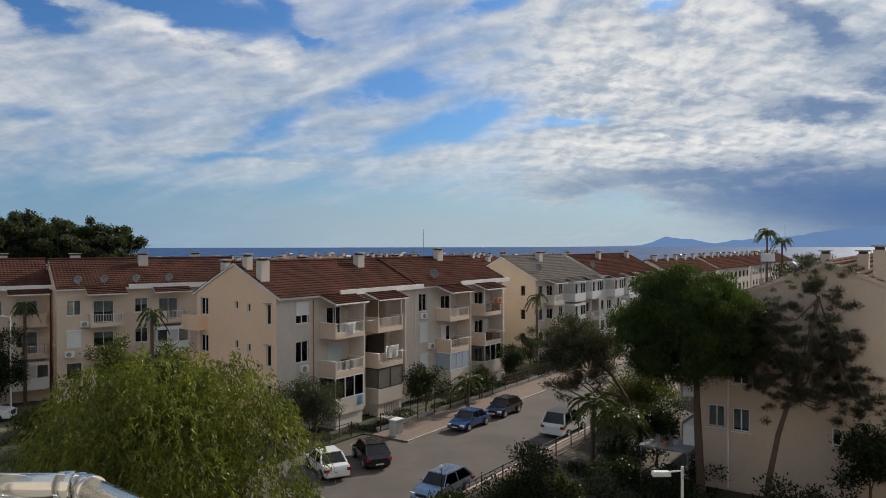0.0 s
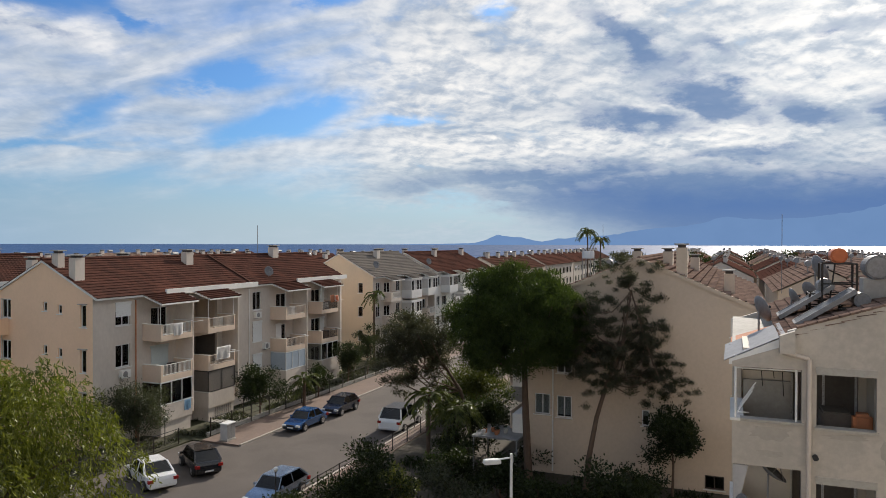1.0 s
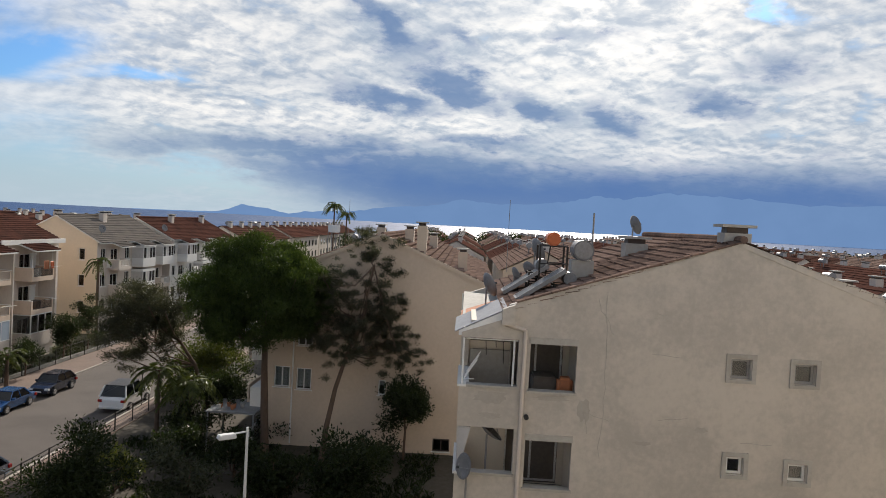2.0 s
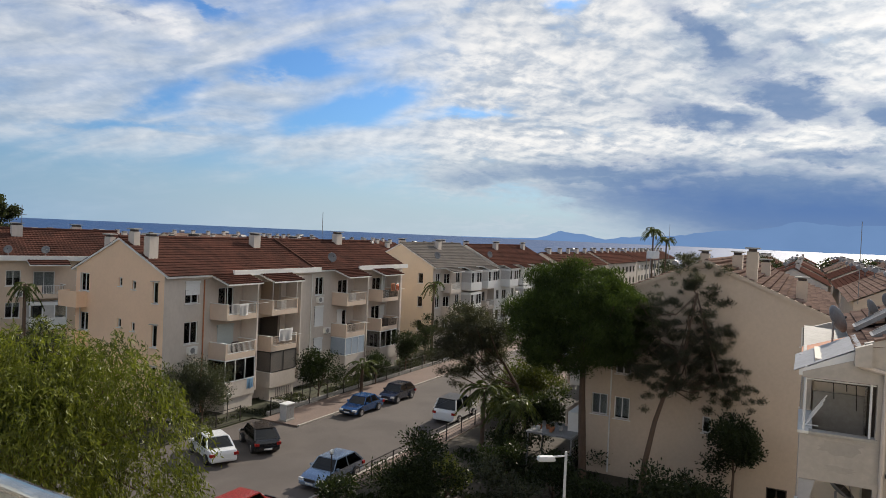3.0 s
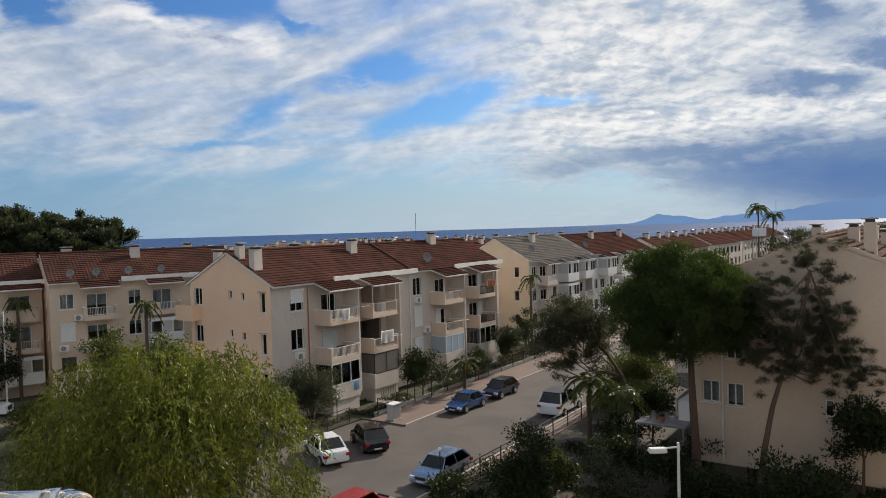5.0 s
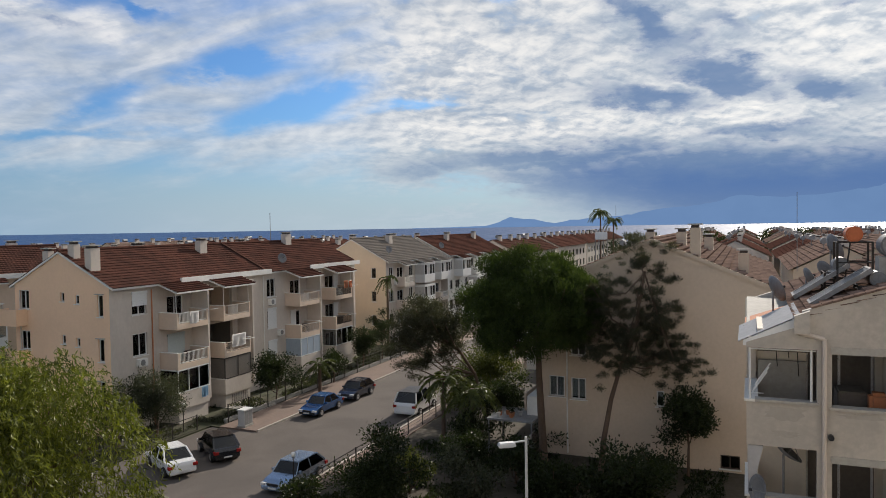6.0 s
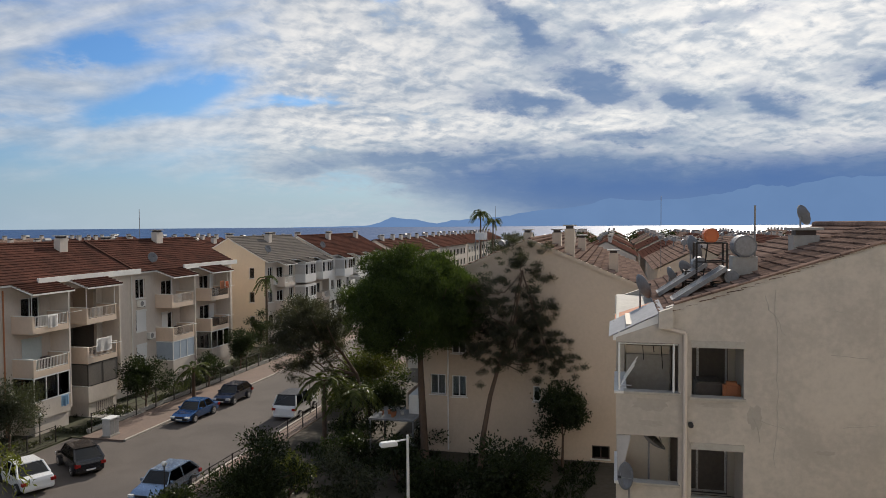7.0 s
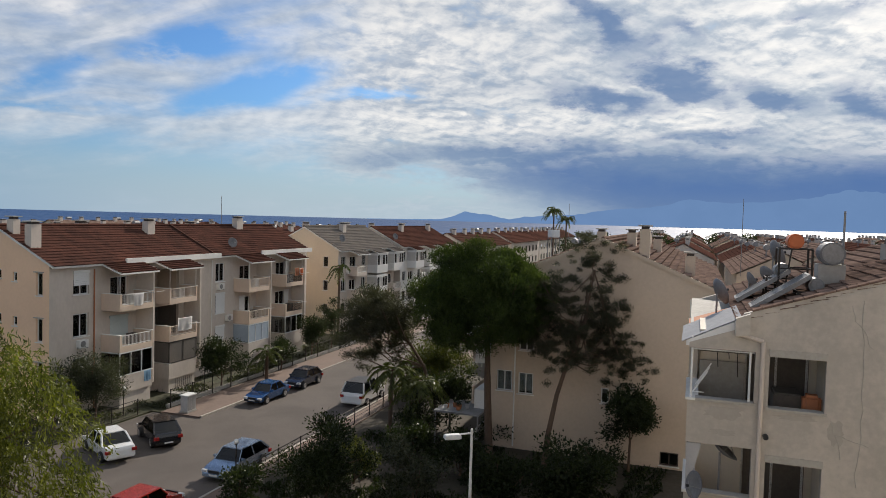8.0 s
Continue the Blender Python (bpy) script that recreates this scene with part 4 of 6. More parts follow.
bar(c, (LC - 0.07, 0.08, 11.08), (LC - 0.07, 1.6, 11.08), 0.02, 6), bar(c, (LC - 2.6, 0.08, 11.08), (LC - 0.07, 0.08, 11.08), 0.02, 6)
part("awning_rail", c, FRAME, near)
c = B()
bar(c, (LC - 0.5, 0.12, 9.84), (LC - 0.5, 0.42, 9.84), 0.018, 6)
rack = part("drying_rack", c, FRAME, near, "white folding laundry rack")
for k in range(3):
    c = B()
    bar(c, (LC - 0.5 - 0.08 * k, 0.12 + 0.04 * k, 9.82 + 0.1 * k), (LC - 0.5 - 0.08 * k, 0.5 + 0.04 * k, 10.42 + 0.1 * k), 0.018, 6)
    part("rod", c, FRAME, rack)
# inside the upper loggia: grey dado, orange chair back, dark low cupboard, hanging cables
c = B()
box(c, LC - 2.70, LC - 2.62, 0.3, 1.55, 8.905, 10.35)
part("dado_panel", c, CONCRETE, near, "grey stained lower wall")
c = B()
box(c, LC - 1.1, LC - 0.7, 2.85, 3.3, 9.2, 9.98)
bmesh.ops.bevel(c, geom=list(c.edges), offset=0.09, segments=3, affect="EDGES")
part("armchair_back", c, TERRACOTTA, near, "orange chair back behind the ledge")
c = B()
box(c, LC - 2.2, LC - 1.3, 2.2, 2.9, 8.905, 9.85)
bmesh.ops.bevel(c, geom=list(c.edges), offset=0.05, segments=2, affect="EDGES")
part("cupboard", c, SHADOWROOM, near)
for y, z1 in ((0.75, 10.2), (1.05, 10.45), (1.3, 9.95)):
    c = B()
    bar(c, (LC - 2.55, y, 11.1), (LC - 2.5, y + 0.06, z1), 0.012, 5)
    part("hanging_cable", c, IRON, near)
# thin worn coping on the parapets of both loggias, with a lip round the corner
for z in (9.78, 7.3):
    c = B()
    box(c, LC - 0.27, LC + 0.05, -0.05, 1.66, z - 0.05, z + 0.015), box(c, LC - 2.6, LC - 0.28, -0.05, 0.28, z - 0.05, z + 0.015)
    part("coping", c, WHITE, near, "worn pale parapet coping")
# the blind panel that closes the lower corner
c = B()
prism(c, [(0.03, 7.32), (0.03, 8.58), (0.40, 8.58), (0.12, 7.32)], LC - 0.06, LC - 0.03)
part("corner_screen", c, SHEET_GREY, near)
c = B()
n = 24
for i in range(n):
    x0, x1 = LC - 3.0 + 2.95 * i / n, LC - 3.0 + 2.95 * (i + 1) / n
    za, zb = 0.03 * (i % 2), 0.03 * ((i + 1) % 2)
    for dz in (0, -0.02):
        q = [c.verts.new(p) for p in ((x0, -0.2, 11.26 + za + dz), (x1, -0.2, 11.26 + zb + dz), (x1, 1.25, 11.98 + zb + dz), (x0, 1.25, 11.98 + za + dz))]
        c.faces.new(q if dz == 0 else q[::-1])
part("awning", c, SHEET_GREY, near, "white corrugated sheet awning")
c = B()
prism(c, [(-0.08, 11.16), (1.25, 11.16), (1.25, 11.95), (-0.08, 11.29)], LC - 0.07, LC - 0.03)
part("awning_cheek", c, FRAME, near, "white panel under the awning")
c = B()
prism(c, [(1.1, 11.55), (1.1, 11.98), (1.45, 12.12), (1.45, 11.55)], LC + 0.01, LC + 0.25)
part("gutter_box", c, OLD, near)
c = B()
bar(c, (LC + 0.09, 1.2, 11.55), (LC + 0.09, 1.78, 11.42), 0.055, 8), bar(c, (LC + 0.09, 1.78, 11.42), (LC + 0.09, 1.78, 0.2), 0.055, 8)
part("downpipe", c, CREAM, near, "beige rain pipe with brackets")
c = B()
bar(c, (LC + 0.09, 1.92, 9.0), (LC + 0.22, 1.92, 9.0), 0.07, 10)
part("vent_pipe", c, RUBBER, near)
# cracks and patches in the render, each a thin filled groove
rnd = random.Random(4)
for y, z, dy, dz, n in ((3.75, 12.45, 0.55, -1.0, 9), (3.4, 9.55, 0.15, -0.9, 7), (3.5, 9.2, 0.6, -0.25, 5), (5.3, 10.95, 0.9, -0.02, 4), (4.0, 12.6, 0.08, -4.6, 14), (5.6, 9.1, 0.8, 0.06, 4), (7.9, 8.6, 0.9, 0.0, 4), (5.35, 12.1, 0.35, 0.0, 3)):
    c = B()
    p = Vector((LC + 0.006, y, z))
    for i in range(n):
        q = p + Vector((0, dy / n + rnd.uniform(-0.06, 0.06), dz / n + rnd.uniform(-0.03, 0.03)))
        bar(c, p, q, 0.010, 5)
        p = q
    part("crack", c, CONCRETE, near, "repaired crack in the render")
# darker stains below the ledges and copings of the weathered house
for y0, y1, z0, z1 in ((0.3, 1.5, 9.25, 9.7), (2.0, 3.2, 9.45, 9.62), (3.3, 3.75, 8.9, 9.6), (0.5, 1.3, 8.85, 9.05), (4.9, 5.5, 8.35, 8.5), (6.6, 7.0, 8.8, 9.0)):
    c = B()
    ring = []
    for i in range(22):
        a = 2 * math.pi * i / 22
        k = 0.62 + 0.38 * rnd.random()
        ring.append(((y0 + y1) / 2 + (y1 - y0) / 2 * k * math.cos(a), (z0 + z1) / 2 + (z1 - z0) / 2 * k * math.sin(a)))
    prism(c, ring, LC + 0.0045, LC + 0.007)
    part("stain", c, STAIN, near, "grey patch of weathered render")
# raised uneven verge with broken mortar, chimney with dish
c = B()
for y0, z0, y1, z1 in ((1.3, 12.01, WC / 2, RIDGEC), (WC - 1.3, 12.01, WC / 2, RIDGEC)):
    prism(c, [(y0, z0 - 0.5), (y0, z0 + 0.08), (y1, z1 + 0.14), (y1, z1 - 0.2)], LC - 0.22, LC + 0.010)
part("verge", c, OLD, near)
c = B()
for i in range(26):
    y = 1.5 + i * 0.235
    z = 12.09 + 2.08 * (y - 1.3) / 6.3
    for q in box(c, LC - 0.3, LC + 0.03 + 0.05 * rnd.random(), y, y + 0.22, z, z + 0.05):
        q.co.z += (q.co.y - y) * 2.06 / 6.3
tagged(part("verge_tiling", c, TILE_PALE, near), kind="stuff")
for x, y, up, w in ((LC - 5.0, 5.8, 0.40, 0.75), (LC - 0.7, 7.6, 0.25, 0.6)):
    z = roof_z(y, WC, EAVEC, RIDGEC)
    chimney(near, x, y, z - 0.4, z + up, w, 0.75, CONCRETE)

# ---------- rows of further houses down to the sea ----------
def far_block(m, wall, roof_mat, label):
    h = empty("house", m, label, "house", "rows of far houses")
    c = B()
    prism(c, [(0, -1.8), (0, 10), (4.75, 12.4), (9.5, 10), (9.5, -1.8)], 0, 30)
    part("wall", c, wall, h)
    c = B()
    tiles(c, -0.2, 30.2, -0.5, 9.9, 4.75, 12.5, 0.6, 0.6, 0.06, 0.05), tiles(c, -0.2, 30.2, 10.0, 9.9, 4.75, 12.5, 0.6, 0.6, 0.06, 0.05)
    tagged(part("roof", c, roof_mat, h), kind="stuff")
    for x in (3, 9.5, 15, 21, 27):
        z = 12.0
        chimney(h, x, 4.2 if int(x) % 2 else 5.6, z, z + 1.1, 1.0, 0.6)
    for x in (7.2, 24):
        c = B()
        bar(c, (x - 0.7, 6.0, 12.9), (x + 0.7, 6.0, 12.9), 0.35, 12)
        part("water_tank", c, TANK, h, "grey roof water tank")
        c = B()
        for dx in (-0.5, 0.5):
            bar(c, (x + dx, 6.0, 11.7), (x + dx, 6.0, 12.6), 0.04, 5)
        part("tank_stand", c, GREYMETAL, h)
    for x in range(2, 30, 4):
        for z in (7.4, 4.6):
            c = B()
            box(c, x, x + 1.4, -0.05, 0.02, z, z + 1.4)
            part("window", c, CARGLASS if (x + z) % 3 else CURTAIN, h)
    return h


protos = [far_block(street_pose(88, -66, -0.8), CREAM, TILE_RED, "far cream house with red tiled roof"), far_block(street_pose(126, -39, -0.7), CREAM, TILE_DARK, "far cream house with brown tiled roof"),
          far_block(street_pose(82, -8, -0.8), SAND, TILE_PALE, "far sand-coloured house with pale tiled roof")]
rnd = random.Random(11)
spots = [(53, -66), (124, -66), (162, -40), (198, -41), (160, -66), (235, -42)]
for d in (-92, -118, -146):
    spots += [(s + rnd.uniform(-4, 4), d) for s in (24, 60, 96, 132, 168)]
for d in (-8, 3, 14, 26, 38, 62, 88, 116, 145, 175):
    spots += [(s + rnd.uniform(-5, 5), d) for s in (52, 88, 124, 160, 196, 232, 268) if not (s < 80 and d < 30) and not (s < 120 and d in (-8, 3, 26))]
spots += [(s, d) for s in (15, 50, 85) for d in (118, 146, 174)] + [(140, 200), (176, 200), (212, 200)]
spots += [(23, 24), (24, 46), (26, 70), (20, 96)]
for i, (s, d) in enumerate(spots):
    copy_thing(protos[(0, 2, 0, 0, 2, 1)[i % 6]], street_pose(s, d, rnd.uniform(-1.35, -0.65)))

# ---------- trees and plants ----------
def leaf_mesh(name, centres, along, length, width, material, rnd, curl=0.25):
    """Many small pointed leaves in one mesh: centres and directions are (n, 3) arrays."""
    n = len(centres)
    d = along / np.maximum(np.linalg.norm(along, axis=1, keepdims=True), 1e-6)
    side = np.cross(d, rnd.normal(size=(n, 3)))
    side /= np.maximum(np.linalg.norm(side, axis=1, keepdims=True), 1e-6)
    up = np.cross(side, d)
    ln, wd = length * rnd.uniform(0.65, 1.3, (n, 1)), width * rnd.uniform(0.7, 1.3, (n, 1))
    tip, root = centres + d * ln * 0.5 - up * ln * curl * 0.3, centres - d * ln * 0.5
    a, b = centres + side * wd * 0.5 + up * ln * curl * 0.2, centres - side * wd * 0.5 + up * ln * curl * 0.2
    verts = np.stack([root, a, tip, b], 1).reshape(-1, 3)
    me = bpy.data.meshes.new(name)
    me.vertices.add(4 * n), me.loops.add(4 * n), me.polygons.add(n)
    me.vertices.foreach_set("co", verts.ravel())
    me.loops.foreach_set("vertex_index", np.arange(4 * n))
    me.polygons.foreach_set("loop_start", np.arange(0, 4 * n, 4))
    me.polygons.foreach_set("loop_total", np.full(n, 4))
    me.update(calc_edges=True)
    me.materials.append(material)
    return me


def foliage_material(name, light, dark, gloss=0.45):
    """Leaves that let some light through, each a little different."""
    m = bpy.data.materials.new(name)
    m.use_nodes = True
    n = Nodes(m.node_tree)
    geo = n.put("ShaderNodeNewGeometry")
    big = n.noise(geo.outputs["Position"], 0.7, 4, 0.6)
    col = n.mix(n.math("ADD", n.math("MULTIPLY", geo.outputs["Random Per Island"], 0.6), n.math("MULTIPLY", n.ramp(big, 0.35, 0.65), 0.4)), dark, light)
    p, t, s, o = n.put("ShaderNodeBsdfPrincipled"), n.put("ShaderNodeBsdfTranslucent"), n.put("ShaderNodeMixShader"), n.put("ShaderNodeOutputMaterial")
    n.feed(p.inputs["Base Color"], col)
    p.inputs["Roughness"].default_value, p.inputs["Specular IOR Level"].default_value = gloss, 0.2
    n.feed(t.inputs[0], n.mix(1.0, col, (1.25, 1.35, 0.6), "MULTIPLY"))
    s.inputs[0].default_value = 0.35
    n.feed(s.inputs[1], p.outputs[0]), n.feed(s.inputs[2], t.outputs[0]), n.feed(o.inputs[0], s.outputs[0])
    return m


WILLOW = foliage_material("willow_leaves", (0.20, 0.215, 0.036), (0.020, 0.030, 0.006))
PINE = foliage_material("stone_pine_needles", (0.080, 0.112, 0.028), (0.012, 0.022, 0.008), 0.6)
PINE_GREY = foliage_material("aleppo_pine_needles", (0.085, 0.080, 0.055), (0.034, 0.036, 0.026), 0.6)
LEAF = foliage_material("dark_leaves", (0.036, 0.048, 0.018), (0.011, 0.017, 0.007))
OLIVE = foliage_material("olive_leaves", (0.085, 0.090, 0.062), (0.020, 0.024, 0.015))
PALM = foliage_material("palm_leaves", (0.115, 0.130, 0.045), (0.045, 0.060, 0.020))
FARLEAF = foliage_material("eucalyptus_leaves", (0.070, 0.078, 0.042), (0.022, 0.028, 0.015))
VINE = foliage_material("yellow_green_leaves", (0.11, 0.115, 0.03), (0.034, 0.046, 0.014))


def ball(rnd, n):
    v = rnd.normal(size=(n, 3))
    return v / np.linalg.norm(v, axis=1, keepdims=True)


def clump_leaves(rnd, clumps, per, shell=0.55, up=0.5):
    """Leaf places and directions filling a list of clumps (x, y, z, rx, rz)."""
    ps, ds = [], []
    for x, y, z, rx, rz in clumps:
        k = max(8, int(per * rx * rz))
        d = ball(rnd, k)
        r = rnd.uniform(shell, 1.0, (k, 1)) * (1 + 0.13 * rnd.normal(size=(k, 1)))
        ps.append(np.array((x, y, z)) + d * r * np.array((rx, rx, rz)))
        ds.append(d + rnd.normal(size=(k, 3)) * 0.7 + np.array((0, 0, up)))
    return np.concatenate(ps), np.concatenate(ds)


def limb(bm, pts, r0, r1):
    """A tapered, slightly crooked branch through some points."""
    n = len(pts) - 1
    for i in range(n):
        bar(bm, pts[i], Vector(pts[i + 1]) + (Vector(pts[i + 1]) - Vector(pts[i])) * 0.04, r0 + (r1 - r0) * i / n, 8, r0 + (r1 - r0) * (i + 1) / n)


def tree(name, m, label, category, trunk_pts, r0, r1, clumps, material, per, length, width, shell=0.55, up=0.5, limbs=8, seed=1, group=""):
    rnd = np.random.default_rng(seed)
    t = empty(name, m, label, category, group)
    bm = B()
    limb(bm, trunk_pts, r0, r1)
    part("trunk", bm, BARK, t)
    top = Vector(trunk_pts[-1])
    forks = [Vector(p) for p in (trunk_pts[-1:] if name == "stone_pine" else trunk_pts[len(trunk_pts) // 2:])]
    for i in range(min(limbs, len(clumps))):
        c = clumps[i * len(clumps) // limbs]
        a, b = forks[i % len(forks)], Vector(c[:3])
        bm = B()
        mid = a.lerp(b, 0.5) + Vector((rnd.uniform(-0.2, 0.2), rnd.uniform(-0.2, 0.2), -0.15 * (b - a).length))
        limb(bm, [a, mid, b], r1 * 0.7, 0.03)
        part("limb", bm, BARK, t)
    p, d = clump_leaves(rnd, clumps, per, shell, up)
    ob = new("crown", leaf_mesh("crown", p, d, length, width, material, rnd))
    ob.parent = t
    tagged(ob, kind="stuff")
    return t


def dome(rnd, n, rx, rz, z, size=(0.7, 1.1), low=-0.45, inner=0.45):
    """Clumps spread over a dome or round crown."""
    out = []
    for i in range(n):
        d = ball(rnd, 1)[0]
        while d[2] < low:
            d = ball(rnd, 1)[0]
        r = rnd.uniform(inner, 0.92)
        s = rnd.uniform(*size)
        out.append((d[0] * rx * r, d[1] * rx * r, z + d[2] * rz * r, s, s * 0.8))
    return out


# the big willow below the balcony
rnd = np.random.default_rng(5)
willow = empty("willow_tree", Matrix.Translation((-10.3, 26.5, 0)), "large yellow-green willow with drooping twigs", "tree")
bm = B()
limb(bm, [(0, 0, 0), (0.15, 0.1, 2.2), (-0.1, 0.1, 4.2), (0.1, 0, 6.0)], 0.36, 0.18)
part("trunk", bm, BARK, willow)
ps, ds = [], []
heads = [(0.0, 0, 9.2, 2.3, 2.0), (-2.3, 0.3, 8.6, 2.2, 1.9), (2.3, 0.2, 8.7, 2.1, 2.0), (-3.6, 0.2, 6.9, 1.9, 1.9), (3.7, 0, 7.2, 1.8, 2.0), (0.8, -1.8, 7.8, 2.4, 2.1), (-1.4, -2.0, 7.4, 2.4, 2.1),
         (3.6, -1.2, 5.4, 2.0, 2.0), (-3.8, -1.0, 5.0, 1.9, 2.0), (0.5, 2.2, 7.6, 2.5, 2.1), (1.5, -2.8, 5.2, 2.3, 2.2), (-1.6, -2.9, 4.8, 2.3, 2.2), (-0.4, -0.5, 6.4, 3.4, 2.6), (4.5, 0.4, 4.2, 1.4, 1.8),
         (-4.6, 0.4, 3.9, 1.5, 1.8)]
for i, (hx, hy, hz, hr, hh) in enumerate(heads):
    bm = B()
    limb(bm, [(0, 0, 4.0 + 0.12 * i), (hx * 0.5, hy * 0.5, 5.5 + hz * 0.12), (hx, hy, hz)], 0.11, 0.03)
    part("limb", bm, BARK, willow)
    k = int(54 * hr * hr)
    d = ball(rnd, k)
    d[:, 2] = np.abs(d[:, 2]) * 1.1 - 0.25
    start = np.array((hx, hy, hz)) + d * np.array((hr, hr, hh)) * rnd.uniform(0.6, 1.05, (k, 1))
    for j in range(k):
        m_ = rnd.integers(9, 22)
        out = np.array((d[j, 0], d[j, 1], 0)) * 0.55 + rnd.normal(size=3) * 0.18
        s = np.linspace(0, 1, m_)[:, None]
        ln = 0.085 * m_
        line = start[j] + s * ln * out * 0.8 + np.array((0, 0, 1.0)) * (0.22 * s - 1.05 * s * s) * ln
        ps.append(line + rnd.normal(size=(m_, 3)) * 0.06)
        ds.append(np.array((0, 0, -1.0)) * (0.15 + s) + out * 0.7 + rnd.normal(size=(m_, 3)) * 0.45)
ob = new("crown", leaf_mesh("crown", np.concatenate(ps), np.concatenate(ds), 0.25, 0.046, WILLOW, rnd))
ob.parent = willow
tagged(ob, kind="stuff")

# the umbrella-shaped stone pine and the leaning pine in front of the bare gable
rnd = np.random.default_rng(8)
crown = [(x - 0.55, y, z, r, h) for x, y, z, r, h in dome(rnd, 300, 4.5, 3.7, 9.6, (0.5, 0.95), -0.78, 0.5)]
tree("stone_pine", Matrix.Translation((14.7, 41.0, 0)), "dense dark green stone pine with round crown", "tree", [(0.1, 0, 0), (0.0, 0.1, 2.5), (-0.15, 0, 5.0), (-0.2, 0, 7.6)], 0.27, 0.16, crown, PINE, 1250, 0.21, 0.042,
     0.55, 0.9, 9, 3)
rnd = np.random.default_rng(12)
top = [(2.3, 0, 8.3), (3.2, -0.2, 9.3), (1.4, 0.3, 9.6), (3.9, 0, 7.8), (0.9, 0.3, 8.2), (4.7, 0.1, 7.2), (3.0, 0.4, 11.5), (2.8, 0.2, 12.6), (3.1, 0, 10.5), (0.0, 0, 7.4), (4.4, 0.2, 8.6), (2.0, 0, 7.2), (5.2, 0, 6.4), (3.6, 0, 6.6), (-0.2, 0.2, 10.5), (0.3, 0, 11.2),
       (4.9, 0, 5.5), (0.8, 0, 6.5), (4.4, 0.3, 9.7), (2.9, 0, 13.2), (0.2, 0.1, 9.4)]
clumps = []
for x, y, z in top:
    for k in range(24 if z < 9 else 14):
        s = rnd.uniform(0.22, 0.46)
        clumps.append((x + rnd.normal() * 0.66, y + rnd.normal() * 0.8, z + rnd.normal() * 0.44, s, s * 0.7))
tree("leaning_pine", Matrix.Translation((17.1, 38.0, 0)), "sparse grey-green pine with a leaning trunk", "tree", [(0, 0, 0), (0.25, 0, 2.2), (0.7, 0, 4.4), (1.35, 0, 6.4), (2.2, 0, 8.2), (2.9, 0.1, 11.6)], 0.19, 0.05, clumps, PINE_GREY, 1500, 0.19, 0.03,
     0.2, 0.6, 18, 4)
# thin crooked acacia at the street's edge
rnd = np.random.default_rng(14)
clumps = [(x + rnd.normal() * 0.5, rnd.normal() * 0.9, z + rnd.normal() * 0.5, rnd.uniform(0.45, 0.85), rnd.uniform(0.35, 0.6)) for x, z in
          ((-5.8, 7.9), (-5.0, 8.6), (-4.2, 8.8), (-3.4, 8.3), (-2.6, 8.0), (-4.6, 7.3), (-3.7, 6.9), (-5.4, 6.6), (-2.5, 7.0), (-6.2, 6.8), (-4.4, 5.9), (-3.0, 5.8), (-5.2, 5.4), (-1.8, 7.6)) for k in range(9)]
tree("acacia_tree", Matrix.Translation((13.2, 48.0, 0)), "thin crooked acacia with sparse grey-brown foliage", "tree", [(0.2, 0, 0), (-0.2, 0, 2.2), (-0.9, 0, 4.2), (-1.9, 0, 5.8), (-3.4, 0, 7.0)], 0.17, 0.07, clumps, PINE_GREY, 760, 0.2, 0.045,
     0.15, 0.2, 14, 6)


def shrub(name, x, y, h, r, label, material, seed, per=330, length=0.2, width=0.09, trunk=0.5, n=16, category="bush", group="garden shrubs"):
    g = np.random.default_rng(seed)
    cl = dome(g, n, r, (h - trunk) / 2, trunk + (h - trunk) / 2, (r * 0.34, r * 0.55), -0.9, 0.2)
    return tree(name, Matrix.Translation((x, y, 0)), label, category, [(0, 0, 0), (0.05, 0, trunk), (0, 0.05, h * 0.55)], 0.05 + 0.02 * r, 0.04, cl, material, per * 1.35, length, width, 0.3, 0.35, 5, seed, group)


shrub("bush", 4.1, 34.5, 4.9, 2.3, "tall dark green bush with upright twigs", LEAF, 21, 420, 0.2, 0.07, 0.3, 22)
shrub("bush", 0.0, 34.2, 3.3, 1.4, "dark leafy bush beside the street", LEAF, 22, 420, 0.18, 0.08, 0.3, 12)
shrub("bush", 8.2, 33.5, 4.6, 1.7, "dark bush in the shaded garden", OLIVE, 23, 300, 0.2, 0.08, 0.4, 14)
shrub("bush", 15.8, 32.0, 3.9, 2.2, "broad dark bush in the shaded garden", LEAF, 24, 300, 0.2, 0.1, 0.3, 18)
shrub("bush", 6.0, 38.0, 2.4, 1.6, "low green bush in the garden", VINE, 25, 260, 0.2, 0.1, 0.2, 12)
shrub("bush", 12.0, 38.0, 2.9, 1.9, "low dark bush in the garden", LEAF, 26, 260, 0.2, 0.1, 0.2, 14)
shrub("bush", 9.6, 30.0, 2.2, 1.7, "low dark bush in the garden", LEAF, 27, 260, 0.2, 0.1, 0.2, 12)
shrub("bush", 14.2, 52.0, 6.2, 2.6, "pale green leafy tree behind the garden", VINE, 28, 260, 0.2, 0.09, 1.5, 22)
shrub("bush", 14.0, 47.0, 4.2, 2.3, "dark garden tree near the porch", LEAF, 29, 300, 0.2, 0.09, 0.8, 20)
shrub("bush", 11.2, 44.5, 2.7, 1.7, "dark undergrowth by the street fence", LEAF, 30, 300, 0.2, 0.09, 0.3, 12)
shrub("bush", 16.5, 43.5, 2.0, 1.5, "low bush under the pine", LEAF, 31, 300, 0.2, 0.09, 0.2, 12)
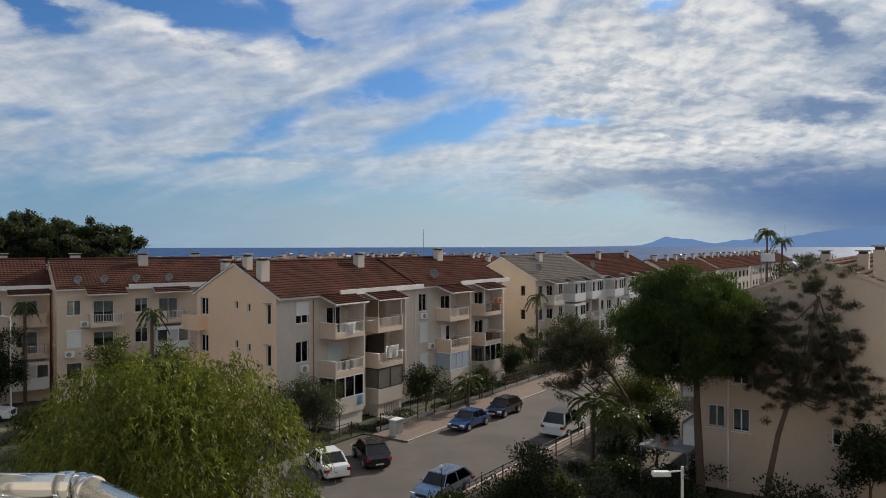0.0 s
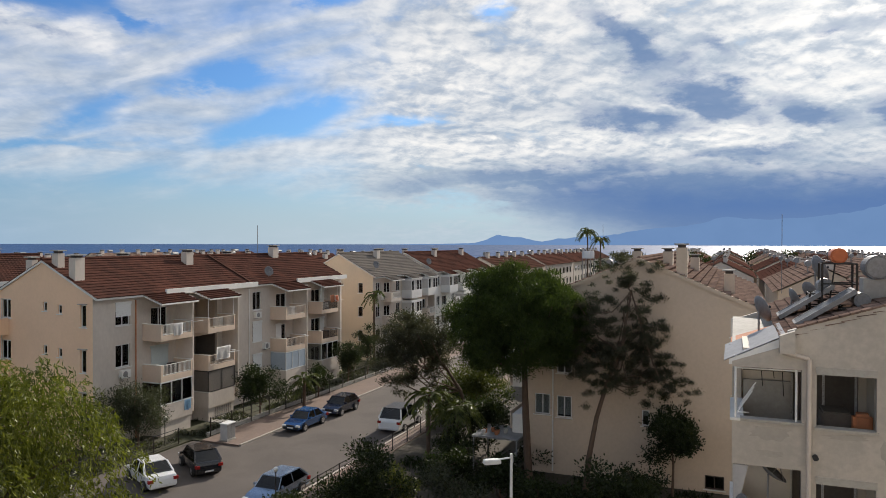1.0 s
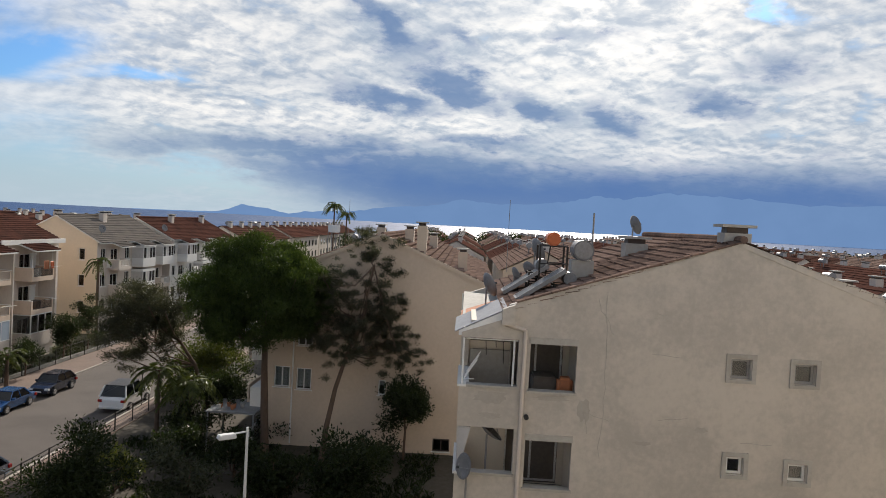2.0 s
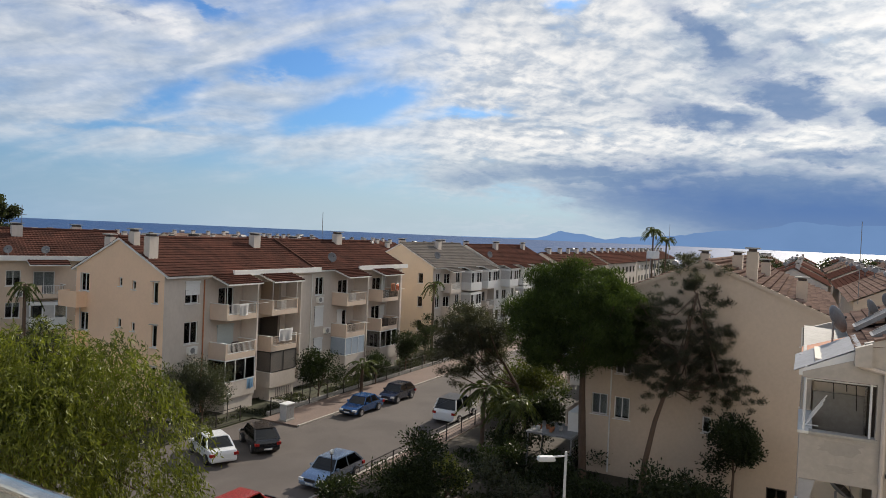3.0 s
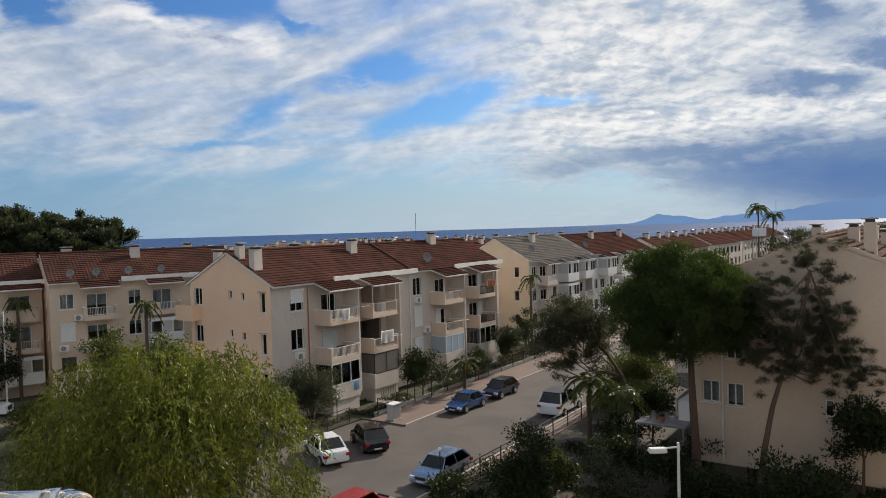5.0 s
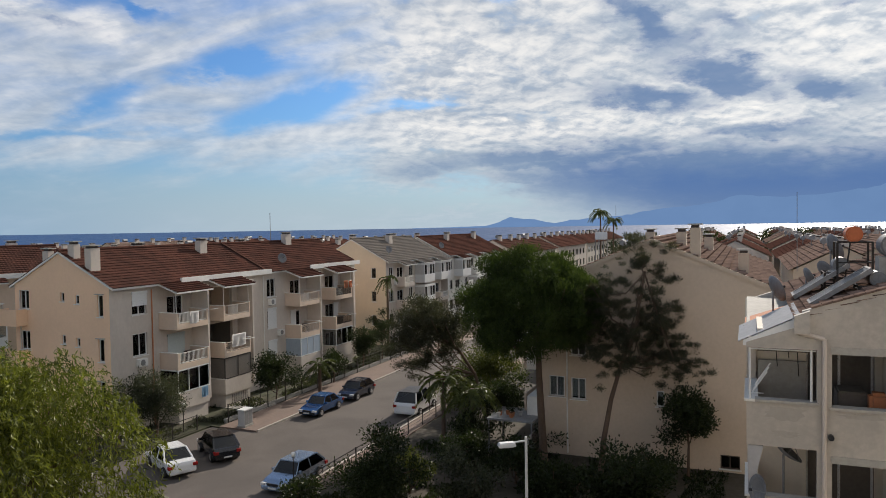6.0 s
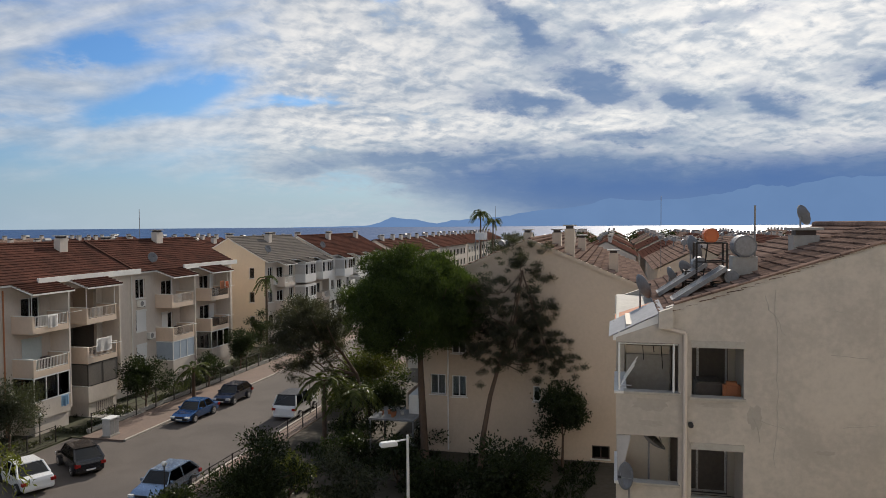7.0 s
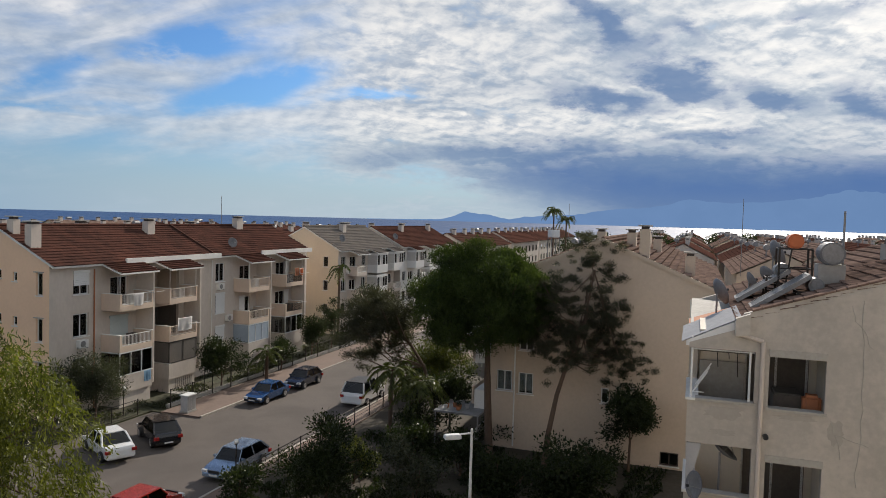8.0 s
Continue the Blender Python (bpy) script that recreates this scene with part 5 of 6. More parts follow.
shrub("bush", 19.2, 35.5, 2.2, 1.6, "low dark bush by the house wall", LEAF, 32, 300, 0.2, 0.09, 0.2, 12)
shrub("bush", 15.0, 57.0, 3.4, 2.2, "dark leafy bush along the street fence", LEAF, 81, 260, 0.2, 0.1, 0.3, 16)
shrub("bush", 12.6, 53.0, 2.6, 1.8, "green leafy bush along the street fence", VINE, 82, 260, 0.2, 0.1, 0.3, 14)
shrub("bush", 10.0, 41.0, 2.4, 1.8, "dark leafy bush along the street fence", LEAF, 83, 260, 0.2, 0.1, 0.3, 14)
shrub("bush", 12.9, 34.0, 3.0, 1.8, "dark bush in the shaded garden", LEAF, 84, 300, 0.2, 0.1, 0.3, 14)
shrub("orange_tree", 21.7, 36.4, 5.0, 2.0, "small round dark citrus tree by the wall", LEAF, 33, 460, 0.17, 0.09, 1.9, 24, "tree", "small trees")
shrub("olive_tree", -9.5, 53.0, 5.0, 2.4, "grey-green olive tree beside the flats", OLIVE, 34, 420, 0.16, 0.06, 0.8, 24, "tree", "small trees")
shrub("olive_tree", -11.6, 51.0, 3.8, 1.6, "grey-green olive shrub beside the flats", OLIVE, 35, 420, 0.16, 0.06, 0.5, 16, "tree", "small trees")
shrub("citrus_tree", -1.5, 60.8, 4.6, 2.0, "dark round citrus tree in front of flats", LEAF, 36, 420, 0.17, 0.09, 0.8, 22, "tree", "small trees")
shrub("citrus_tree", 3.6, 67.0, 3.6, 1.5, "dark round citrus tree in front of flats", LEAF, 37, 420, 0.17, 0.09, 0.8, 16, "tree", "small trees")
shrub("citrus_tree", 6.9, 73.0, 5.0, 1.8, "dark leafy tree at the block's end", LEAF, 38, 420, 0.18, 0.09, 0.8, 20, "tree", "small trees")
shrub("citrus_tree", 9.5, 78.0, 5.4, 1.7, "dark leafy tree by the yellow gable", LEAF, 39, 380, 0.18, 0.09, 0.8, 18, "tree", "small trees")
shrub("street_tree", 16.0, 88.0, 6.6, 2.6, "leafy grey-green street tree", OLIVE, 40, 240, 0.25, 0.1, 1.2, 20, "tree", "small trees")
shrub("dark_tree", -38.5, 60.0, 8.0, 3.0, "tall dark tree beside the side road", LEAF, 41, 240, 0.25, 0.1, 1.0, 26, "tree", "small trees")
shrub("dark_tree", -42.0, 63.0, 7.5, 3.0, "tall dark tree beside the side road", LEAF, 42, 240, 0.25, 0.1, 1.0, 26, "tree", "small trees")
shrub("garden_tree", -27.0, 60.0, 7.4, 2.6, "leafy garden tree before cream flats", VINE, 43, 240, 0.25, 0.1, 1.0, 22, "tree", "small trees")
shrub("garden_tree", -22.0, 58.0, 7.0, 2.4, "leafy garden tree before cream flats", OLIVE, 44, 240, 0.25, 0.1, 1.0, 22, "tree", "small trees")
shrub("bush", -31.0, 55.0, 2.4, 2.0, "low bush beside the side road", VINE, 45, 260, 0.2, 0.1, 0.2, 14)
shrub("bush", -19.0, 50.0, 3.6, 2.4, "green bush on the lawn", LEAF, 46, 260, 0.2, 0.1, 0.3, 16)
shrub("garden_tree", 41.0, 26.0, 12.6, 4.0, "yellow-green climbing plant and tree behind houses", VINE, 47, 150, 0.3, 0.12, 5.0, 40, "tree", "small trees")
shrub("garden_tree", 47.0, 27.5, 12.2, 4.0, "yellow-green tree behind houses", VINE, 48, 150, 0.3, 0.12, 5.0, 40, "tree", "small trees")


def palm(x, y, h, r, label, seed, fronds=18, lean=0.0, droop=0.9, category="palm", z0=0.0):
    g = np.random.default_rng(seed)
    t = empty("palm_tree", Matrix.Translation((x, y, z0)), label, category, "palms")
    bm = B()
    limb(bm, [(0, 0, 0), (lean * 0.4, 0, h * 0.5), (lean, 0, h)], 0.16, 0.12)
    part("trunk", bm, BARK, t)
    for i in range(fronds):
        a = 2 * math.pi * i / fronds + g.uniform(-0.2, 0.2)
        tilt = g.uniform(-0.2, 1.0)
        pts = []
        for k in range(15):
            s = k / 14
            rr = r * s * (1.0 - 0.25 * max(tilt, 0) * s)
            pts.append((lean + rr * math.cos(a), rr * math.sin(a), h + r * (tilt * s - droop * s * s)))
        c, dd = [], []
        for k in range(2, 15):
            p, q = np.array(pts[k]), np.array(pts[k]) - np.array(pts[k - 1])
            q /= np.linalg.norm(q)
            sd = np.cross(q, (0, 0, 1.0))
            for w in (-1, 1):
                ln = r * 0.3 * (1 - 0.6 * k / 15)
                e = sd * w + q * 0.8 + np.array((0, 0, -0.35))
                e /= np.linalg.norm(e)
                for off in (0.0, 0.5):
                    c.append(p - q * off * r / 14 + e * ln * 0.5), dd.append(e * ln)
        c, dd = np.array(c), np.array(dd)
        ob = new("frond", leaf_mesh("frond", c, dd, r * 0.24, r * 0.035 + 0.02, PALM, g, 0.3))
        ob.parent = t
    return t


palm(49.8, 110, 16.4, 2.0, "tall fan palm with two shaggy heads", 51, 22, 0.0, 0.8)
palm(52.4, 111, 15.0, 1.8, "tall fan palm beside another", 52, 20, 0.2, 0.8)
palm(9.8, 47.0, 4.2, 1.9, "small palm with arching fronds by the fence", 53, 20, 0.1, 0.75)
palm(11.5, 46.0, 3.6, 2.1, "small palm with arching fronds by the fence", 54, 20, 0.1, 0.9)
palm(2.2, 63.3, 2.6, 1.6, "short palm in front of the flats", 55, 18, 0.0, 0.7)
palm(-22.8, 56.0, 9.3, 1.3, "thin tall palm before cream flats", 56, 16, 0.0, 1.1)
palm(-38.0, 65.0, 9.2, 1.3, "thin tall palm beside the flats", 57, 16, 0.0, 1.1)
palm(10.6, 81.0, 8.6, 1.5, "slim palm by the yellow gable", 58, 16, 0.0, 1.0)

# dark wood of tall trees far off by the shore, and tree belts along the coast
rnd = np.random.default_rng(70)
cl = []
for x in np.arange(-106, -65, 1.1):
    hgt = 20.5 - 0.0035 * (x + 88) ** 2 - (0.3 * max(0, x + 74)) + rnd.normal() * 0.8
    for k in range(14):
        z = hgt * rnd.uniform(0.35, 0.97)
        cl.append((x + rnd.normal() * 1.2, 150 + rnd.normal() * 5, z, rnd.uniform(1.0, 1.9), rnd.uniform(0.8, 1.5)))
p, d = clump_leaves(rnd, cl, 170, 0.35, 0.3)
wood = new("far_trees", leaf_mesh("far_trees", p, d, 0.55, 0.32, FARLEAF, rnd))
tagged(wood, "dark tall eucalyptus wood by the shore", "trees", kind="stuff")
cl = []
for k in range(260):
    a, r = radians(rnd.uniform(20, 78)), rnd.uniform(190, 300)
    z = rnd.uniform(3, 11.0)
    cl.append((r * math.sin(a), r * math.cos(a), z, rnd.uniform(1.5, 3.2), rnd.uniform(1.0, 2.0)))
p, d = clump_leaves(rnd, cl, 50, 0.3, 0.3)
belt = new("tree_belt", leaf_mesh("tree_belt", p, d, 0.6, 0.32, LEAF, rnd))
tagged(belt, "far dark tree belt among the roofs", "trees", kind="stuff")

# ---------- cars ----------
LAMP_RED = surface("tail_lamp", (0.30, 0.015, 0.012), (0.22, 0.01, 0.01), 0.2, bump=0)
LAMP_CLEAR = surface("head_lamp", (0.65, 0.66, 0.66), (0.5, 0.5, 0.5), 0.12, bump=0)
BLACKTRIM = surface("black_trim", (0.018, 0.018, 0.02), (0.03, 0.03, 0.03), 0.5, bump=0)
PLATE = surface("number_plate", (0.7, 0.7, 0.68), (0.6, 0.6, 0.58), 0.5, bump=0)
RIM = surface("alloy_rim", (0.55, 0.55, 0.56), (0.4, 0.4, 0.4), 0.3, 0.9, bump=0)


def car(m, L, W, H, paint, label, shape="saloon", group=""):
    """A parked car; local x points forwards."""
    c = empty("car", m, label, "car", group)
    h, f = L / 2, H
    belt = 0.60 * H if shape != "suv" else 0.58 * H
    hood = belt - 0.06
    tail = {"saloon": belt + 0.02, "hatch": belt, "suv": belt}[shape]
    x_hood, x_ws, x_rw, x_tail = {"saloon": (0.22 * L, 0.10 * L, -0.20 * L, -0.34 * L), "hatch": (0.24 * L, 0.12 * L, -0.30 * L, -0.45 * L),
                                  "suv": (0.21 * L, 0.09 * L, -0.37 * L, -0.46 * L)}[shape]
    bm = B()
    prof = [(-h, 0.35), (-h + 0.05, tail - 0.18), (-h + 0.14, tail), (x_tail, belt + 0.03), (x_hood, belt), (h - 0.45, hood - 0.06), (h - 0.1, hood - 0.2), (h, 0.45), (h - 0.06, 0.24), (-h + 0.08, 0.24)]
    prism(bm, prof, -W / 2, W / 2, "y")
    for v in bm.verts:
        k = 1 - 0.12 * max(0, abs(v.co.x) - h * 0.62) / (h * 0.38)
        v.co.y *= k * (1.0 if v.co.z > 0.3 else 0.93) * (0.965 if v.co.z > belt - 0.1 else 1.0)
    bmesh.ops.bevel(bm, geom=list(bm.edges), offset=0.055, segments=2, affect="EDGES", profile=0.6)
    part("body", bm, paint, c, smooth=False)
    # glasshouse: lower ring at the belt, upper ring under the roof
    lo = [(x_hood - 0.02, belt - 0.02), (x_tail + 0.02, belt)]
    wy, ty = W / 2 * 0.93, W / 2 * 0.74
    bm = B()
    low = [bm.verts.new(p) for p in ((lo[0][0], -wy, lo[0][1]), (lo[0][0], wy, lo[0][1]), (lo[1][0], wy, lo[1][1]), (lo[1][0], -wy, lo[1][1]))]
    up = [bm.verts.new(p) for p in ((x_ws, -ty, H - 0.07), (x_ws, ty, H - 0.07), (x_rw, ty, H - 0.05), (x_rw, -ty, H - 0.05))]
    for i in range(4):
        bm.faces.new((low[i], low[(i + 1) % 4], up[(i + 1) % 4], up[i]))
    bm.faces.new(up)
    bmesh.ops.recalc_face_normals(bm, faces=bm.faces)
    part("window_glass", bm, CARGLASS, c, "dark tinted car glass")
    bm = B()
    box(bm, x_tail + 0.3, x_hood - 0.4, -wy + 0.12, wy - 0.12, 0.4, belt + 0.12)
    part("interior", bm, BLACKTRIM, c)
    bm = B()
    box(bm, x_rw - 0.03, x_ws + 0.03, -ty - 0.02, ty + 0.02, H - 0.075, H)
    bmesh.ops.bevel(bm, geom=list(bm.edges), offset=0.035, segments=2, affect="EDGES")
    part("roof", bm, BLACKTRIM if shape == "suv" else paint, c)
    for sy in (-1, 1):
        for (xa, za), (xb, zb), r in ((lo[0], (x_ws, H - 0.06), 0.035), (lo[1], (x_rw, H - 0.05), 0.06), (((x_ws + x_rw) / 2 - 0.05, belt), ((x_ws + x_rw) / 2, H - 0.06), 0.035)):
            bm = B()
            bar(bm, (xa, sy * wy, za), (xb, sy * ty, zb), r, 6)
            part("pillar", bm, paint, c)
        bm = B()
        box(bm, x_hood - 0.35, x_hood - 0.2, sy * (wy + 0.02), sy * (wy + 0.2), belt + 0.03, belt + 0.16) if sy > 0 else box(bm, x_hood - 0.35, x_hood - 0.2, -wy - 0.2, -wy - 0.02, belt + 0.03, belt + 0.16)
        part("mirror", bm, paint, c)
        for x in (-0.30 * L, 0.30 * L):
            bm = B()
            bar(bm, (x, sy * (W / 2 - 0.2), 0.31), (x, sy * (W / 2 - 0.005), 0.31), 0.31, 20)
            w = part("wheel", bm, RUBBER, c)
            bm = B()
            bar(bm, (x, sy * (W / 2 - 0.03), 0.31), (x, sy * (W / 2 + 0.008), 0.31), 0.2, 14)
            part("rim", bm, RIM, w)
        bm = B()
        box(bm, -h - 0.012, -h + 0.2, sy * W * 0.40 - 0.14, sy * W * 0.40 + 0.14, tail - 0.30, tail - 0.13)
        part("tail_lamp", bm, LAMP_RED, c)
        bm = B()
        box(bm, h - 0.22, h - 0.02, sy * W * 0.36 - 0.16, sy * W * 0.36 + 0.16, hood - 0.30, hood - 0.17)
        part("headlamp", bm, LAMP_CLEAR, c)
    for x0, x1 in ((-h - 0.03, -h + 0.1), (h - 0.1, h + 0.03)):
        bm = B()
        box(bm, x0, x1, -W * 0.42, W * 0.42, 0.3, 0.47)
        bmesh.ops.bevel(bm, geom=list(bm.edges), offset=0.03, segments=2, affect="EDGES")
        b = part("bumper", bm, BLACKTRIM if shape == "saloon" and H < 1.42 else paint, c)
        bm = B()
        xp = x0 - 0.012 if x0 < 0 else x1 + 0.002
        box(bm, xp, xp + 0.01, -0.26, 0.26, 0.36, 0.46)
        part("number_plate", bm, PLATE, b)
    bm = B()
    box(bm, h - 0.06, h + 0.012, -W * 0.2, W * 0.2, 0.5, hood - 0.16)
    part("grille", bm, BLACKTRIM, c)
    return c


def heading(x, y, bearing, z=0.0):
    return pose(x, y, z, 0, 0, 90 - bearing)


WHITE_CAR = carpaint("white_car_paint", (0.78, 0.78, 0.77), 0.25, 0.0)
car(heading(-7.5, 45.8, -28), 4.5, 1.8, 1.5, WHITE_CAR, "white saloon car parked nose to the kerb")
car(heading(-4.9, 47.9, -22), 4.2, 1.75, 1.52, carpaint("black_car_paint", (0.016, 0.015, 0.016)), "black hatchback parked nose to the kerb", "hatch")
p = at(47.9, -31.0)
car(heading(p.x, p.y, STREET + 180), 4.2, 1.66, 1.38, carpaint("blue_car_paint", (0.025, 0.10, 0.27)), "old blue saloon car parked at the kerb")
p = at(53.2, -30.9)
car(heading(p.x, p.y, STREET + 180), 3.9, 1.66, 1.45, carpaint("dark_blue_car_paint", (0.02, 0.025, 0.045)), "dark blue hatchback parked at the kerb", "hatch")
p = at(50.8, -24.1)
car(heading(p.x, p.y, STREET - 2), 4.7, 1.98, 1.83, WHITE_CAR, "white off-road car with dark windows and roof", "suv")
p = at(33.9, -23.8)
car(heading(p.x, p.y, STREET + 180), 4.3, 1.72, 1.45, carpaint("silver_blue_paint", (0.28, 0.36, 0.46), 0.22, 0.5), "silver-blue hatchback behind a bush", "hatch")
p = at(26.7, -23.95)
car(heading(p.x, p.y, STREET), 4.1, 1.72, 1.45, carpaint("red_car_paint", (0.35, 0.035, 0.025)), "red hatchback parked at the kerb", "hatch")
car(heading(-38.2, 59.4, 80), 4.6, 1.85, 1.8, WHITE_CAR, "white van parked on the side road", "suv")
p = at(84, -25.0)
car(heading(p.x, p.y, STREET), 4.2, 1.75, 1.5, WHITE_CAR, "white car far down the street", "hatch")

# ---------- fences, lamps, street cabinet ----------
def fence(s0, s1, d, high, label, step=2.4, wires=5, mat=None):
    f = empty("fence", street_pose(s0, d), label, "fence")
    mat = mat or IRON
    n = int((s1 - s0) / step)
    for i in range(n + 1):
        bm = B()
        box(bm, i * step - 0.03, i * step + 0.03, -0.03, 0.03, 0.0, high)
        part("post", bm, mat, f)
    for k in range(wires):
        z = 0.12 + (high - 0.2) * k / (wires - 1)
        bm = B()
        bar(bm, (0, 0.033, z), (n * step, 0.033, z), 0.016 if k < wires - 1 else 0.028, 5)
        part("wire", bm, mat, f)
    return f


fence(42.5, 112, -35.7, 1.5, "dark metal fence in front of flats")
fence(30, 66, -21.7, 1.3, "dark wire fence along the garden", 2.4, 6)
fence(21, 40.5, -36.6, 1.2, "dark metal fence behind the parking bay")
bm = B()
box(bm, 0, 70, -0.12, 0.12, 0, 0.35)
tagged(link("low_wall", bm, CONCRETE, None, street_pose(42.4, -35.95)), "low concrete wall under a fence", "wall", kind="structure")


def garden_lamp(s, d, high=1.9):
    t = empty("garden_lamp", street_pose(s, d), "thin dark post with white globe lamp", "lamp", "garden lamps")
    bm = B()
    bar(bm, (0, 0, 0), (0, 0, high), 0.035, 8, 0.03)
    part("post", bm, IRON, t)
    bm = B()
    bmesh.ops.create_icosphere(bm, subdivisions=2, radius=0.14, matrix=Matrix.Translation((0, 0, high + 0.13)))
    part("globe", bm, FRAME, t, smooth=True)
    bm = B()
    bar(bm, (0, 0, high - 0.02), (0, 0, high + 0.03), 0.07, 10)
    part("collar", bm, IRON, t)


for s, d in ((39.5, -37.2), (47.5, -36.6), (51.0, -36.6), (58, -36.6), (65, -36.6), (72, -36.6), (80, -36.6), (50.5, -22.8), (31.5, -22.2)):
    garden_lamp(s, d, 2.4 if d > -23 else 1.9)

# street lamp in the garden: pole, arm and box head
lamp = empty("street_lamp", Matrix.Translation((8.35, 25.0, 0)), "white street lamp with flat box head", "street lamp")
bm = B()
limb(bm, [(0, 0, 0), (0, 0, 3.3), (0, 0, 6.6)], 0.075, 0.05)
part("pole", bm, FRAME, lamp)
bm = B()
bar(bm, (0.03, 0, 6.58), (-0.5, -0.05, 6.56), 0.035, 8)
part("arm", bm, FRAME, lamp)
bm = B()
vs = box(bm, -1.08, -0.42, -0.19, 0.12, 6.42, 6.58)
for v in vs:
    if v.co.z > 6.5:
        v.co.x = -0.75 + (v.co.x + 0.75) * 0.9
        v.co.y = -0.035 + (v.co.y + 0.035) * 0.85
bmesh.ops.bevel(bm, geom=list(bm.edges), offset=0.025, segments=2, affect="EDGES")
head = part("head", bm, FRAME, lamp)
bm = B()
box(bm, -1.0, -0.5, -0.15, 0.08, 6.405, 6.418)
part("lens", bm, CURTAIN, head)
lamp2 = empty("street_lamp", Matrix.Translation((-36.9, 61.0, 0)), "tall thin white lamp pole on the side road", "street lamp")
bm = B()
limb(bm, [(0, 0, 0), (0, 0, 4), (0, 0, 8.4)], 0.08, 0.05)
part("pole", bm, FRAME, lamp2)
bm = B()
bar(bm, (0, 0, 8.35), (-0.9, 0.1, 8.6), 0.04, 8)
part("arm", bm, FRAME, lamp2)

# street cabinet on the pavement
cab = empty("street_cabinet", street_pose(42.2, -33.9, 0.12), "pale grey metal street cabinet on pavement", "cabinet")
bm = B()
box(bm, -0.45, 0.45, -0.3, 0.3, 0.1, 1.2)
part("body", bm, CURTAIN, cab)
bm = B()
box(bm, -0.5, 0.5, -0.35, 0.35, 1.2, 1.27)
part("lid", bm, FRAME, cab)
bm = B()
box(bm, -0.5, 0.5, -0.35, 0.35, 0, 0.1)
part("base", bm, CONCRETE, cab)
for x in (-0.22, 0.22):
    bm = B()
    box(bm, x - 0.2, x + 0.2, -0.315, -0.301, 0.16, 1.14)
    part("door", bm, GREYMETAL, cab)

# paved entrance with gate posts before the flats
slab("entrance_path", 46.0, 48.4, -39.2, -35.6, 0.05, 0.10, CONCRETE, "pale concrete entrance path", "path")

# ---------- roof clutter on the near house ----------
def dish(parent_pose, r, label, tilt=(55, 0, 20)):
    t = empty("satellite_dish", parent_pose, label, "satellite dish", "satellite dishes")
    bm = B()
    rings = []
    for k in range(5):
        a = r * k / 4
        rings.append([bm.verts.new((a * math.cos(2 * math.pi * i / 20), a * math.sin(2 * math.pi * i / 20) * 1.08, 0.35 * a * a / r)) for i in range(20)])
    for q, w in zip(rings, rings[1:]):
        for i in range(20):
            try:
                bm.faces.new((q[i], q[(i + 1) % 20], w[(i + 1) % 20], w[i]))
            except ValueError:
                pass
    bmesh.ops.remove_doubles(bm, verts=bm.verts, dist=0.001)
    bmesh.ops.solidify(bm, geom=list(bm.faces), thickness=0.015)
    R = pose(0, 0, 0.75, *tilt)
    bmesh.ops.transform(bm, matrix=R, verts=bm.verts)
    part("bowl", bm, GREYDISH, t, smooth=True)
    bm = B()
    bar(bm, (0, 0, -0.6), (0, 0, 0.72), 0.03, 8)
    part("mast", bm, GREYMETAL, t)
    bm = B()
    tip = R @ Vector((0, -0.1 * r, 0.85 * r))
    for e in ((0.8 * r, 0, 0.25 * r), (-0.8 * r, 0, 0.25 * r), (0, -0.95 * r, 0.3 * r)):
        bar(bm, R @ Vector(e), tip, 0.012, 5)
    part("feed_arm", bm, GREYMETAL, t)
    bm = B()
    bar(bm, tip, R @ Vector((0, -0.1 * r, 0.98 * r)), 0.04, 8)
    part("receiver", bm, BLACKTRIM, t)
    return t


GREYDISH = surface("dish_grey", (0.20, 0.20, 0.205), (0.12, 0.12, 0.12), 0.6, 0.1, big=2, small=12, bump=0)


